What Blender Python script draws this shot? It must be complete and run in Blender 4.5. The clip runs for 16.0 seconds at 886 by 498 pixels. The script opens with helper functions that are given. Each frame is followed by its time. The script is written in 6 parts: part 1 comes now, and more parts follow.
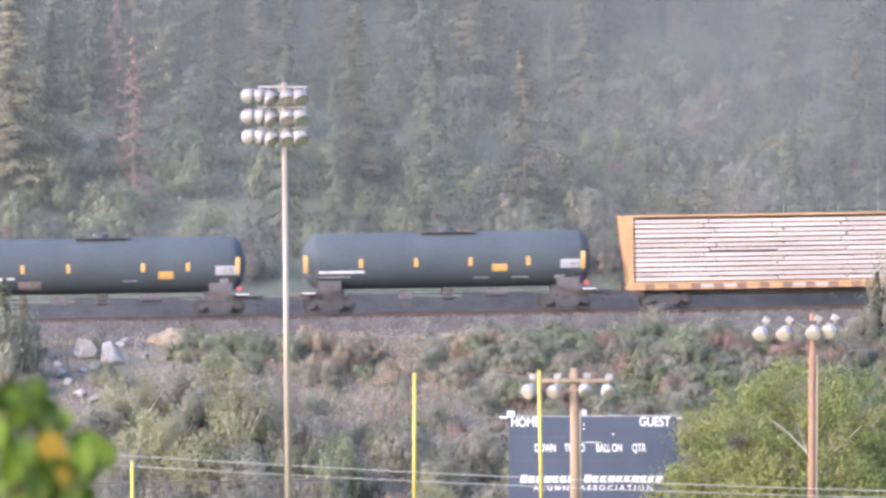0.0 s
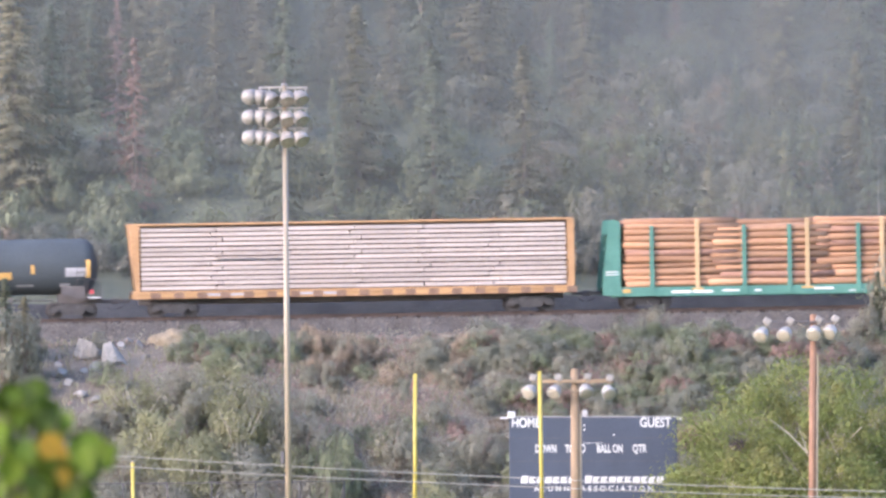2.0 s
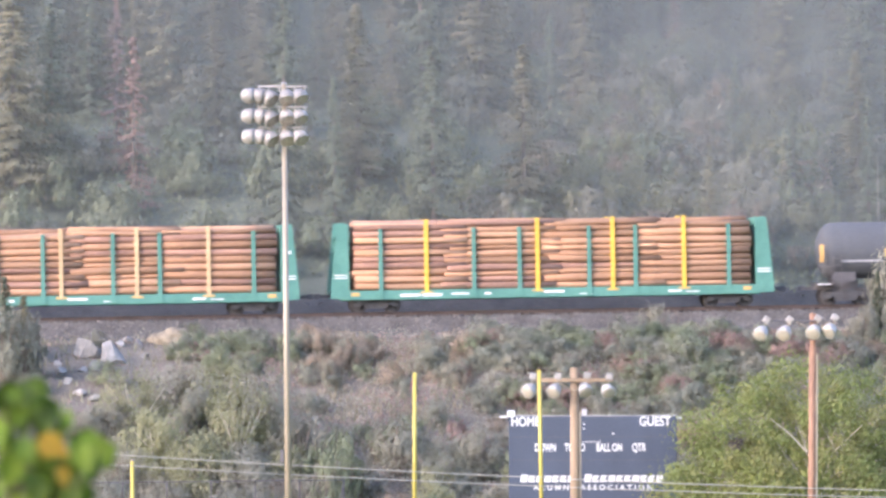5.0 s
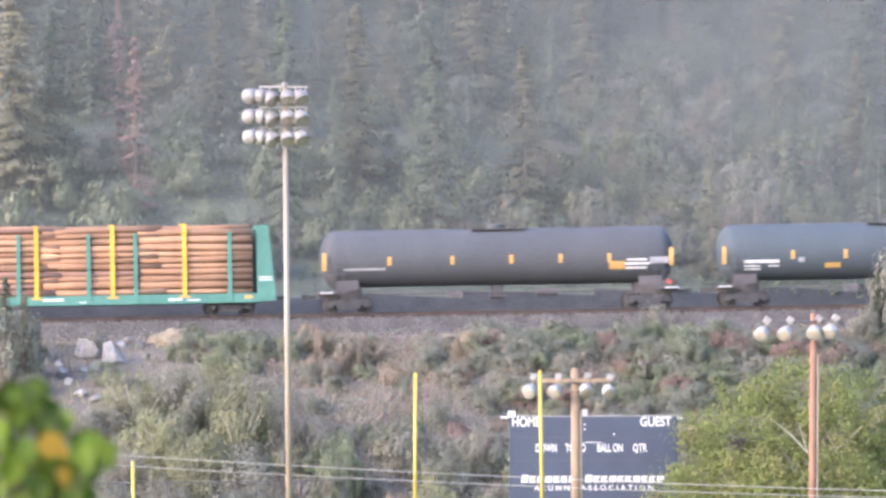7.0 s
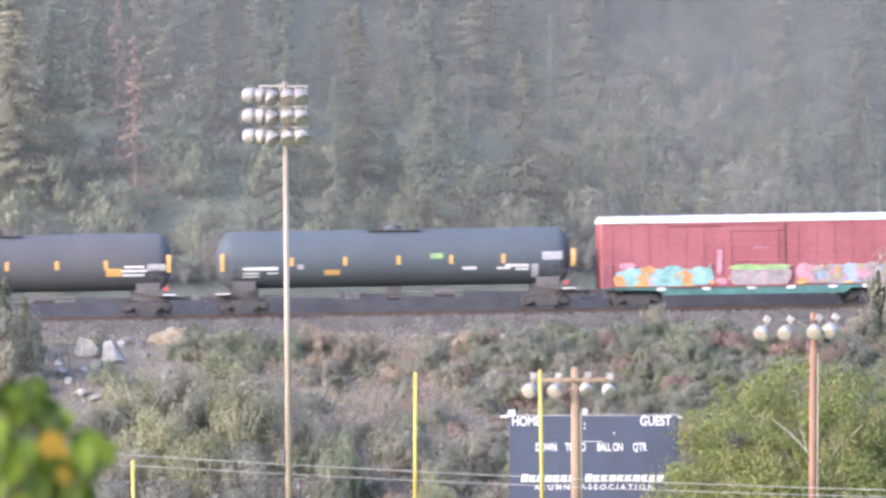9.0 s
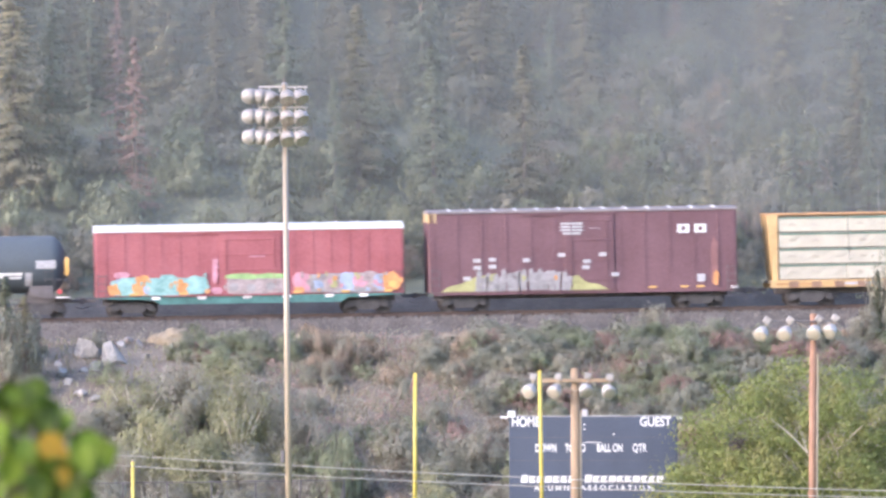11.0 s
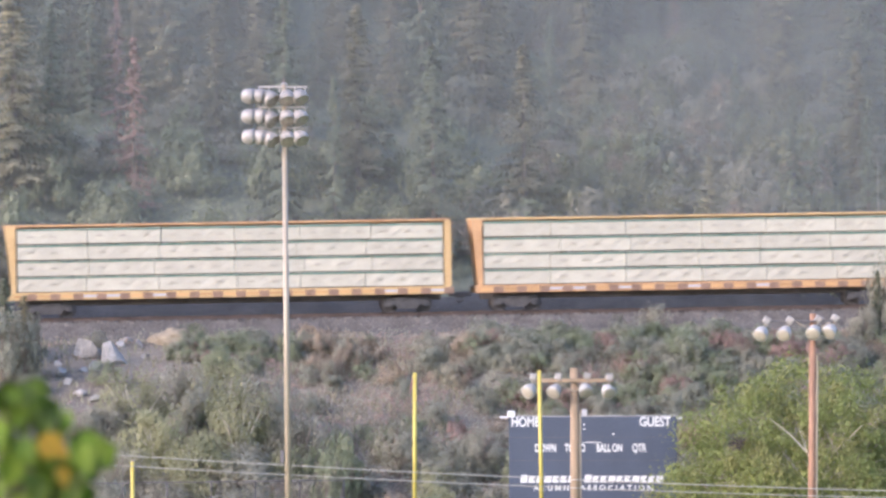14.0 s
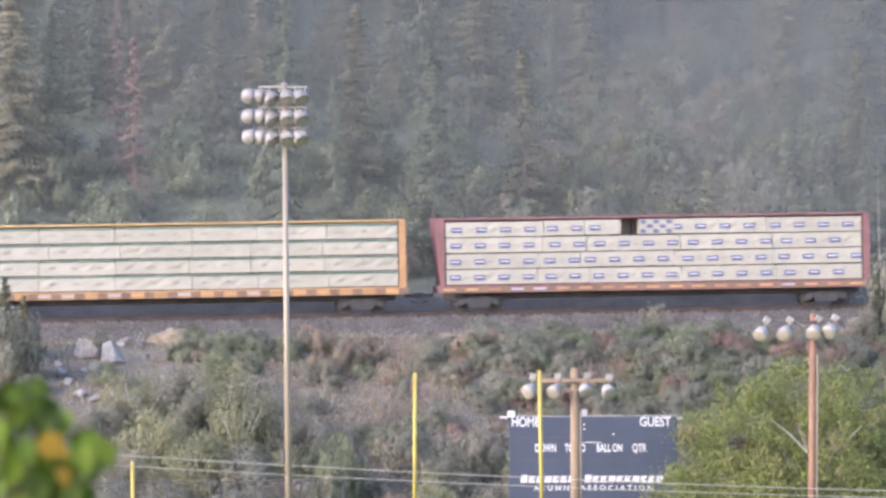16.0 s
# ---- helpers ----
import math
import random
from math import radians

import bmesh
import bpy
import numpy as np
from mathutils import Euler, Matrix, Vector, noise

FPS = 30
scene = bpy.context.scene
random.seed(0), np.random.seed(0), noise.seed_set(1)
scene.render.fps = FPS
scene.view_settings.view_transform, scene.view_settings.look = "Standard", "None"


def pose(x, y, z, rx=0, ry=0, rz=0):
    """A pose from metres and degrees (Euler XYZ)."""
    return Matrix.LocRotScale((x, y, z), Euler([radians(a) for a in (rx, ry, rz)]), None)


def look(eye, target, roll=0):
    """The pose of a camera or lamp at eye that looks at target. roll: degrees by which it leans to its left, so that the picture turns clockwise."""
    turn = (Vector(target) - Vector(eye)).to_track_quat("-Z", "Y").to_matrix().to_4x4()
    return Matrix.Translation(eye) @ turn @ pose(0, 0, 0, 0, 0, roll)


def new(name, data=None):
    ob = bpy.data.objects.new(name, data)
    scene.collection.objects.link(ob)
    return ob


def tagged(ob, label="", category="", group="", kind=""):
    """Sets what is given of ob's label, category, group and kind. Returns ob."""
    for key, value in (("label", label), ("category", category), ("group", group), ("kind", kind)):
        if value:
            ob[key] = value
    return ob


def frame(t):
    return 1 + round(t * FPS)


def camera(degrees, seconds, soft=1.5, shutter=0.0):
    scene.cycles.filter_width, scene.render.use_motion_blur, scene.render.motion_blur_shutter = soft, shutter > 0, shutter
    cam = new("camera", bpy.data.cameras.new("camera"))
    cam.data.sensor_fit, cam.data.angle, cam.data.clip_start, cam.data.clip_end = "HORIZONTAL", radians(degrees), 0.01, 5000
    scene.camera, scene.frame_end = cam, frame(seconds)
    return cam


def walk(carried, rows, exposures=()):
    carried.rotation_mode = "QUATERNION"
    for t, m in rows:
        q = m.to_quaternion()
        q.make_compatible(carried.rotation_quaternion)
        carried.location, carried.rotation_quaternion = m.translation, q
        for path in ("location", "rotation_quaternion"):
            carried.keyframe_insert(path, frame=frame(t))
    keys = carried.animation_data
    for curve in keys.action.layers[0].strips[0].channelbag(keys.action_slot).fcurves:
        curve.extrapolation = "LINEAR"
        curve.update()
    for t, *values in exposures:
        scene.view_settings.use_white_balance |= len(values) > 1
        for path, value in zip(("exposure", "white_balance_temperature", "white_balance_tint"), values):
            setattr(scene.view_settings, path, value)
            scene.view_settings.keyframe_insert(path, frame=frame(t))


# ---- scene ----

# ---- camera ----
cam = camera(6.6, 16.0, soft=2.8, shutter=0.3)
cam.data.dof.use_dof = True
cam.data.dof.focus_distance = 395.0
cam.data.dof.aperture_fstop = 13.0
EYE = (0.0, 0.0, 16.0)
# small shakes of the hand-steadied tripod: seconds, yaw and pitch in degrees
SHAKE = ((0, -0.0027, 0.0022), (0.5, -0.0065, 0.0022), (1, -0.0027, 0.0022), (1.5, 0.0038, -0.0044), (2, 0.0019, 0.0078), (2.5, 0.0001, -0.0016), (3, 0.0038, -0.0016), (3.5, -0.0008, -0.0025), (4, -0.0018, 0.0004), (6.5, -0.0018, -0.0035), (7, 0.0038, 0.0022), (7.5, 0.0020, -0.0025), (8, 0.0020, 0.0013), (8.5, 0.0010, -0.0007), (9, 0.0038, -0.0035), (11.5, 0.0001, 0.0031), (12, -0.0027, -0.0044), (12.5, -0.0018, -0.0025), (13, 0.0038, -0.0044), (13.5, -0.0046, -0.0035), (14, -0.0009, 0.0022), (14.5, 0.0038, 0.0004), (15, -0.0008, 0.0068), (15.5, -0.0027, 0.0022), (16, 0.0001, 0.0022))
walk(cam, [(t, pose(*EYE, 90 + p, 0, y) @ pose(0, 0, 0, 0, 0, -0.7)) for t, y, p in SHAKE],
     exposures=[(t, e, 6120, 25) for t, e in ((0.0, 2.34), (1.5, 2.12), (3.0, 2.10), (4.0, 2.22), (6.5, 2.32), (7.5, 2.36), (9.0, 2.34), (11.5, 2.24), (12.5, 2.15), (14.0, 2.01), (16.0, 1.99))])

# ---- light ----
SUN_EL, SUN_AZ = 24.0, -126.0          # elevation, and bearing from the +y axis towards +x
world = bpy.data.worlds.new("sky")
scene.world = world
world.use_nodes = True
wn = world.node_tree.nodes
sky = wn.new("ShaderNodeTexSky")
sky.sky_type = "NISHITA"
sky.sun_disc = False
sky.sun_elevation = radians(SUN_EL)
sky.sun_rotation = radians(SUN_AZ)
sky.air_density, sky.dust_density, sky.ozone_density = 1.2, 1.5, 3.0
world.node_tree.links.new(sky.outputs[0], wn["Background"].inputs[0])
wn["Background"].inputs[1].default_value = 0.15
sun_data = bpy.data.lights.new("sun", "SUN")
sun_data.energy = 1.05
sun_data.angle = radians(18.0)
sun_data.color = (1.0, 0.91, 0.82)
sun = new("sun", sun_data)
sd = Vector((math.sin(radians(SUN_AZ)) * math.cos(radians(SUN_EL)), math.cos(radians(SUN_AZ)) * math.cos(radians(SUN_EL)), math.sin(radians(SUN_EL))))
sun.matrix_world = look(sd * 300, (0, 0, 0))


# ---- materials ----
def mat(name, base, rough=0.75, var=0.2, scale=1.5, fine=25.0, bump=0.15, metal=0.0, spec=0.3, rnd=0.0, isl=0.0, second=None,
        thin=0.0, sheen=0.0, stretch=(1, 1, 1), dist=0.02):
    """Two scales of noise between two tones, fine relief, and variation from piece to piece (rnd: objects, isl: islands)."""
    m = bpy.data.materials.new(name)
    m.use_nodes = True
    nt = m.node_tree
    n, l = nt.nodes, nt.links
    p = n["Principled BSDF"]
    tc = n.new("ShaderNodeTexCoord")
    mp = n.new("ShaderNodeMapping")
    mp.inputs["Scale"].default_value = stretch
    l.new(tc.outputs["Object"], mp.inputs["Vector"])
    big, small = n.new("ShaderNodeTexNoise"), n.new("ShaderNodeTexNoise")
    for tex, s, d in ((big, scale, 4), (small, fine, 5)):
        tex.inputs["Scale"].default_value = s
        tex.inputs["Detail"].default_value = d
        l.new(mp.outputs[0], tex.inputs["Vector"])
    add = n.new("ShaderNodeMath")
    add.operation = "MULTIPLY_ADD"
    add.inputs[1].default_value = 0.45
    l.new(small.outputs["Fac"], add.inputs[0])
    half = n.new("ShaderNodeMath")
    half.operation = "MULTIPLY"
    half.inputs[1].default_value = 0.55
    l.new(big.outputs["Fac"], half.inputs[0])
    l.new(half.outputs[0], add.inputs[2])
    ramp = n.new("ShaderNodeValToRGB")
    lo = [c * (1 - var) for c in base]
    hi = list(second) if second else [min(1, c * (1 + var)) for c in base]
    ramp.color_ramp.elements[0].position, ramp.color_ramp.elements[1].position = 0.36, 0.64
    ramp.color_ramp.elements[0].color, ramp.color_ramp.elements[1].color = (*lo, 1), (*hi, 1)
    l.new(add.outputs[0], ramp.inputs[0])
    col = ramp.outputs[0]
    for amount, node, out in ((rnd, "ShaderNodeObjectInfo", "Random"), (isl, "ShaderNodeNewGeometry", "Random Per Island")):
        if amount:
            src = n.new(node)
            rg = n.new("ShaderNodeMapRange")
            rg.inputs["To Min"].default_value, rg.inputs["To Max"].default_value = 1 - amount, 1 + amount
            l.new(src.outputs[out], rg.inputs["Value"])
            hs = n.new("ShaderNodeHueSaturation")
            l.new(rg.outputs[0], hs.inputs["Value"])
            l.new(col, hs.inputs["Color"])
            col = hs.outputs[0]
    l.new(col, p.inputs["Base Color"])
    p.inputs["Roughness"].default_value = rough
    p.inputs["Metallic"].default_value = metal
    p.inputs["Specular IOR Level"].default_value = spec
    # sheen lays a pale veil over the surface, in place of haze
    if sheen:
        p.inputs["Sheen Weight"].default_value = sheen
        p.inputs["Sheen Roughness"].default_value = 1.0
        p.inputs["Sheen Tint"].default_value = (1.0, 0.99, 0.95, 1)
    if bump:
        b = n.new("ShaderNodeBump")
        b.inputs["Strength"].default_value = bump
        b.inputs["Distance"].default_value = dist
        l.new(small.outputs["Fac"], b.inputs["Height"])
        l.new(b.outputs[0], p.inputs["Normal"])
    if thin:
        tr = n.new("ShaderNodeBsdfTranslucent")
        l.new(col, tr.inputs["Color"])
        mx = n.new("ShaderNodeMixShader")
        mx.inputs[0].default_value = thin
        l.new(p.outputs[0], mx.inputs[1])
        l.new(tr.outputs[0], mx.inputs[2])
        l.new(mx.outputs[0], n["Material Output"].inputs["Surface"])
    return m


SOIL = mat("dry_soil", (0.155, 0.125, 0.10), 0.95, 0.25, 0.12, 2.5, 0.5, second=(0.185, 0.155, 0.115), dist=0.2)
EARTH = mat("pale_tan_earth", (0.22, 0.175, 0.12), 0.95, 0.25, 0.8, 8, 0.6, second=(0.27, 0.22, 0.15), dist=0.06)
FOREST_FLOOR = mat("mossy_forest_floor", (0.10, 0.12, 0.075), 0.9, 0.3, 0.2, 2.0, 0.5, second=(0.13, 0.14, 0.085), dist=0.2, sheen=0.08)
TURF = mat("mown_turf", (0.12, 0.17, 0.06), 0.9, 0.25, 0.1, 6, 0.4, second=(0.17, 0.20, 0.08))
BALLAST = mat("ballast_gravel", (0.10, 0.088, 0.075), 0.95, 0.3, 0.8, 6.0, 0.8, dist=0.1)
# dark ground colour that holds the shade under and behind the train
TRAIN_SHADE = mat("train_shade_ground", (0.068, 0.067, 0.066), 0.9, 0.3, 0.7, 7.0, 0.6, second=(0.092, 0.088, 0.083), dist=0.08)
GRAVEL = mat("gravel_stones", (0.125, 0.108, 0.093), 0.95, 0.25, 1.0, 9.0, 0.4, isl=0.35)
SILL_BROWN = mat("dull_brown_sill_paint", (0.20, 0.125, 0.085), 0.7, 0.25, 1.0, 12, 0.1)
RAIL = mat("rusty_rail_steel", (0.085, 0.06, 0.048), 0.6, 0.3, 1.0, 20, 0.2, metal=0.3)
TIE = mat("creosoted_wood", (0.07, 0.055, 0.045), 0.9, 0.3, 2, 20, 0.4, rnd=0.2)
ROCK = mat("pale_broken_rock", (0.20, 0.19, 0.175), 0.9, 0.2, 1.2, 9, 0.5, second=(0.31, 0.285, 0.255), rnd=0.2, dist=0.05)
SPRUCE = mat("spruce_needles", (0.165, 0.15, 0.083), 0.75, 0.12, 0.3, 4, 0, spec=0.25, rnd=0.2, isl=0.06, thin=0.22, sheen=0.05, second=(0.235, 0.20, 0.105))
SPRUCE_B = mat("bluish_spruce_needles", (0.12, 0.14, 0.085), 0.75, 0.12, 0.3, 4, 0, spec=0.25, rnd=0.2, isl=0.06, thin=0.22, sheen=0.05, second=(0.165, 0.175, 0.105))
DEAD = mat("dead_reddish_needles", (0.26, 0.15, 0.11), 0.75, 0.2, 0.5, 6, 0, spec=0.25, isl=0.12, thin=0.2, sheen=0.1, second=(0.32, 0.185, 0.135))
BARK = mat("grey_brown_bark", (0.17, 0.13, 0.10), 0.95, 0.3, 1.5, 18, 0.7, stretch=(1, 1, 0.25), dist=0.04, sheen=0.1)
PALE_BARK = mat("pale_aspen_bark", (0.40, 0.35, 0.27), 0.9, 0.25, 1.5, 14, 0.4, stretch=(1, 1, 0.4), dist=0.03)
LEAF_GREEN = mat("green_leaves", (0.165, 0.188, 0.092), 0.6, 0.15, 0.4, 5, 0, spec=0.35, rnd=0.12, isl=0.15, thin=0.4, sheen=0.12, second=(0.21, 0.222, 0.115))
LEAF_YELLOW = mat("yellow_green_leaves", (0.235, 0.235, 0.115), 0.65, 0.15, 0.5, 5, 0, spec=0.3, rnd=0.12, isl=0.15, thin=0.4, sheen=0.08, second=(0.28, 0.26, 0.13))
LEAF_OLIVE = mat("olive_leaves", (0.22, 0.21, 0.14), 0.6, 0.15, 0.4, 5, 0, spec=0.4, rnd=0.12, isl=0.15, thin=0.4, sheen=0.12, second=(0.26, 0.235, 0.16))
LEAF_GREY = mat("grey_green_willow_leaves", (0.18, 0.178, 0.122), 0.6, 0.15, 0.5, 5, 0, spec=0.35, rnd=0.12, isl=0.15, thin=0.4, sheen=0.10)
LEAF_DRY = mat("dry_brown_leaves", (0.28, 0.215, 0.15), 0.7, 0.2, 0.5, 5, 0, spec=0.3, rnd=0.12, isl=0.18, thin=0.4, sheen=0.05, second=(0.34, 0.26, 0.175))
LEAF_RED = mat("reddish_autumn_leaves", (0.29, 0.19, 0.15), 0.7, 0.2, 0.5, 5, 0, spec=0.3, rnd=0.12, isl=0.18, thin=0.4, sheen=0.03)
POPLAR = mat("poplar_leaves", (0.185, 0.215, 0.06), 0.7, 0.15, 0.5, 5, 0, spec=0.3, isl=0.18, thin=0.4, sheen=0.04, second=(0.23, 0.25, 0.07))
POPLAR_YELLOW = mat("yellowing_poplar_leaves", (0.29, 0.285, 0.085), 0.7, 0.15, 0.5, 5, 0, spec=0.3, isl=0.18, thin=0.4, sheen=0.05, second=(0.30, 0.27, 0.10))
GRASS = mat("dry_grass", (0.24, 0.20, 0.14), 0.8, 0.25, 0.3, 4, 0, isl=0.35, thin=0.15, second=(0.20, 0.195, 0.12))
NEAR_LEAF = mat("sunlit_near_leaf", (0.065, 0.115, 0.010), 0.5, 0.25, 12, 90, 0.2, isl=0.3, rnd=0.55, thin=0.4, second=(0.125, 0.17, 0.014), dist=0.002)
NEAR_YELLOW = mat("yellow_near_leaf", (0.21, 0.125, 0.006), 0.5, 0.2, 12, 90, 0.2, isl=0.15, thin=0.3, dist=0.002)
STEEL = mat("galvanised_steel", (0.27, 0.215, 0.15), 0.4, 0.12, 0.6, 12, 0.1, spec=0.5)
LAMP_SHELL = mat("white_aluminium_reflector", (0.25, 0.222, 0.195), 0.45, 0.2, 3, 20, 0.1, spec=0.6, rnd=0.2)
LAMP_WHITE = mat("white_enamel_lamp_dome", (0.31, 0.29, 0.26), 0.45, 0.12, 3, 20, 0.05, spec=0.5, rnd=0.15)
LAMP_GLASS = mat("dark_lamp_opening", (0.27, 0.22, 0.17), 0.12, 0.3, 6, 30, 0, spec=1.0)
LAMP_BRIGHT = mat("pale_lamp_glass", (0.36, 0.31, 0.25), 0.15, 0.15, 5, 30, 0, spec=0.8)
YELLOW_PAINT = mat("yellow_post_paint", (0.43, 0.34, 0.075), 0.5, 0.12, 1.2, 14, 0.1)
POLE_WOOD = mat("weathered_pole_wood", (0.27, 0.19, 0.12), 0.9, 0.25, 1.2, 16, 0.5, stretch=(1, 1, 0.12), dist=0.03)
POLE_RED = mat("reddish_pole_wood", (0.25, 0.14, 0.09), 0.9, 0.25, 1.2, 16, 0.5, stretch=(1, 1, 0.12), dist=0.03)
WIRE = mat("pale_wire", (0.34, 0.31, 0.26), 0.5, 0.1, 2, 20, 0)
BOARD = mat("dark_navy_board_paint", (0.045, 0.055, 0.08), 0.5, 0.15, 0.7, 12, 0.05, spec=0.5)
WHITE = mat("white_paint", (0.55, 0.54, 0.525), 0.6, 0.06, 2, 20, 0)
# tank paints: colour and sheen lifted to imitate haze before the train
BLACK_TANK = mat("black_tank_paint", (0.040, 0.053, 0.060), 0.75, 0.2, 0.5, 9, 0.05, spec=0.25, second=(0.05, 0.063, 0.07), sheen=0.05)
BLUE_TANK = mat("haze_lifted_black_tank_paint", (0.05, 0.066, 0.075), 0.7, 0.2, 0.4, 8, 0.05, spec=0.35, second=(0.055, 0.071, 0.08), sheen=0.05)
BROWN_TANK = mat("haze_lifted_brown_tank_paint", (0.058, 0.061, 0.066), 0.75, 0.2, 0.4, 8, 0.05, spec=0.25, second=(0.069, 0.071, 0.075), sheen=0.06)
DARK_STEEL = mat("grimy_steel", (0.085, 0.075, 0.075), 0.75, 0.3, 1.5, 14, 0.3, sheen=0.06)
RUST_TRUCK = mat("rust_dusted_casting", (0.062, 0.058, 0.056), 0.85, 0.35, 2.0, 16, 0.3)
WHEEL = mat("worn_wheel_steel", (0.085, 0.075, 0.07), 0.55, 0.3, 3, 20, 0.1, metal=0.4)
REFLECT = mat("yellow_reflective_tape", (0.52, 0.31, 0.10), 0.45, 0.1, 3, 30, 0)
REFLECT_DULL = mat("dirty_reflective_tape", (0.40, 0.235, 0.10), 0.5, 0.25, 2, 30, 0, rnd=0.25)
SIGN_WHITE = mat("dirty_white_lettering", (0.62, 0.60, 0.57), 0.7, 0.2, 3, 25, 0)
SIGN_GREY = mat("faded_grey_placard", (0.34, 0.33, 0.33), 0.7, 0.2, 3, 25, 0)
TAIL_RED = mat("red_handbrake_disc", (0.42, 0.07, 0.07), 0.5, 0.1, 3, 30, 0)
ORANGE_STEEL = mat("orange_yellow_car_paint", (0.39, 0.22, 0.105), 0.65, 0.22, 0.8, 12, 0.1, second=(0.46, 0.27, 0.135))
YELLOW_STEEL = mat("yellow_car_paint", (0.43, 0.28, 0.125), 0.65, 0.22, 0.8, 12, 0.1, second=(0.49, 0.33, 0.155))
MAROON_STEEL = mat("faded_red_car_paint", (0.20, 0.10, 0.095), 0.65, 0.25, 0.8, 12, 0.1)
GREEN_STEEL = mat("green_car_paint", (0.075, 0.20, 0.155), 0.6, 0.2, 0.7, 12, 0.1, second=(0.10, 0.24, 0.185))
BOX_RED = mat("faded_red_boxcar_paint", (0.255, 0.075, 0.08), 0.65, 0.15, 0.5, 9, 0.08, second=(0.30, 0.105, 0.11))
BOX_MAROON = mat("maroon_boxcar_paint", (0.122, 0.062, 0.068), 0.65, 0.18, 0.5, 9, 0.08, second=(0.145, 0.078, 0.085))
ROOF_WHITE = mat("bright_galvanised_roof", (0.55, 0.535, 0.51), 0.5, 0.08, 1.0, 12, 0.05)
SILL_TEAL = mat("teal_sprayed_sill", (0.055, 0.135, 0.12), 0.7, 0.3, 1.0, 9, 0.05)
STUD = mat("sawn_pale_lumber", (0.45, 0.375, 0.325), 0.85, 0.16, 0.7, 30, 0.3, rnd=0.1, stretch=(0.25, 2, 2), second=(0.54, 0.46, 0.405))
# brown that gives the gaps between lumber courses their shade
GAP_SHADE = mat("lumber_gap_shade", (0.12, 0.088, 0.075), 0.9, 0.25, 2, 20, 0.2)
WRAP = mat("white_lumber_wrap", (0.37, 0.343, 0.27), 0.6, 0.09, 1.2, 9, 0.2, rnd=0.05, dist=0.04)
WRAP_B = mat("pale_lumber_wrap", (0.37, 0.342, 0.272), 0.6, 0.09, 1.2, 9, 0.2, rnd=0.05, dist=0.04)
GREEN_BAND = mat("dark_green_wrap_band", (0.06, 0.14, 0.105), 0.6, 0.25, 0.8, 9, 0.05)
BLUE_PRINT = mat("blue_wrap_print", (0.11, 0.118, 0.20), 0.6, 0.15, 3, 20, 0)
FAINT_PRINT = mat("faint_grey_print", (0.30, 0.275, 0.24), 0.7, 0.15, 3, 20, 0)
LOG = mat("peeled_log", (0.345, 0.18, 0.10), 0.85, 0.25, 0.8, 14, 0.4, rnd=0.3, stretch=(0.3, 2, 2), second=(0.40, 0.235, 0.14), dist=0.03)
LOG_DARK = mat("bark_covered_log", (0.26, 0.145, 0.105), 0.9, 0.3, 0.9, 12, 0.6, rnd=0.25, stretch=(0.4, 2, 2), second=(0.34, 0.195, 0.135), dist=0.04)
STRAP = mat("pale_yellow_stake_paint", (0.46, 0.32, 0.17), 0.6, 0.2, 1, 14, 0.05)
STRAP_BRIGHT = mat("bright_yellow_stake_paint", (0.58, 0.36, 0.05), 0.6, 0.15, 1, 14, 0.05)
PAINT_TEAL = mat("teal_spray_paint", (0.17, 0.34, 0.31), 0.6, 0.3, 1.5, 8, 0, second=(0.26, 0.42, 0.39))
PAINT_ORANGE = mat("orange_spray_paint", (0.46, 0.22, 0.085), 0.6, 0.25, 1.5, 8, 0)
PAINT_GREEN = mat("green_spray_paint", (0.21, 0.33, 0.13), 0.6, 0.25, 1.5, 8, 0)
PAINT_LIME = mat("lime_spray_paint", (0.28, 0.27, 0.12), 0.6, 0.25, 1.5, 8, 0)
PAINT_BROWN = mat("grey_brown_spray_paint", (0.26, 0.21, 0.20), 0.6, 0.35, 2.0, 8, 0)
PAINT_SILVER = mat("silver_spray_paint", (0.23, 0.215, 0.21), 0.5, 0.3, 2.0, 9, 0)
ROOF_GREY = mat("weathered_grey_roof", (0.20, 0.175, 0.17), 0.6, 0.2, 1.0, 10, 0.1)
PAINT_PINK = mat("pink_spray_paint", (0.40, 0.20, 0.235), 0.6, 0.25, 1.5, 8, 0)
PAINT_BLUE = mat("pale_blue_spray_paint", (0.24, 0.29, 0.37), 0.6, 0.25, 1.5, 8, 0)


# ---- mesh helpers ----
def mesh_object(name, bm, material, smooth=False):
    me = bpy.data.meshes.new(name)
    bm.to_mesh(me)
    bm.free()
    for m in material if isinstance(material, (list, tuple)) else [material]:
        me.materials.append(m)
    if smooth:
        me.shade_smooth()
    return new(name, me)


def part(name, bm, material, parent, label="", smooth=False):
    ob = mesh_object(name, bm, material, smooth)
    ob.parent = parent
    return tagged(ob, label)


def piece(name, me, parent, m):
    ob = new(name, me)
    ob.parent = parent
    ob.matrix_basis = m
    return ob


def mesh_of(name, bm, material, smooth=False):
    me = bpy.data.meshes.new(name)
    bm.to_mesh(me)
    bm.free()
    me.materials.append(material)
    if smooth:
        me.shade_smooth()
    return me


def raw_mesh(name, verts, faces, material, smooth=False):
    me = bpy.data.meshes.new(name)
    me.from_pydata(verts, [], faces)
    me.materials.append(material)
    if smooth:
        me.shade_smooth()
    return me


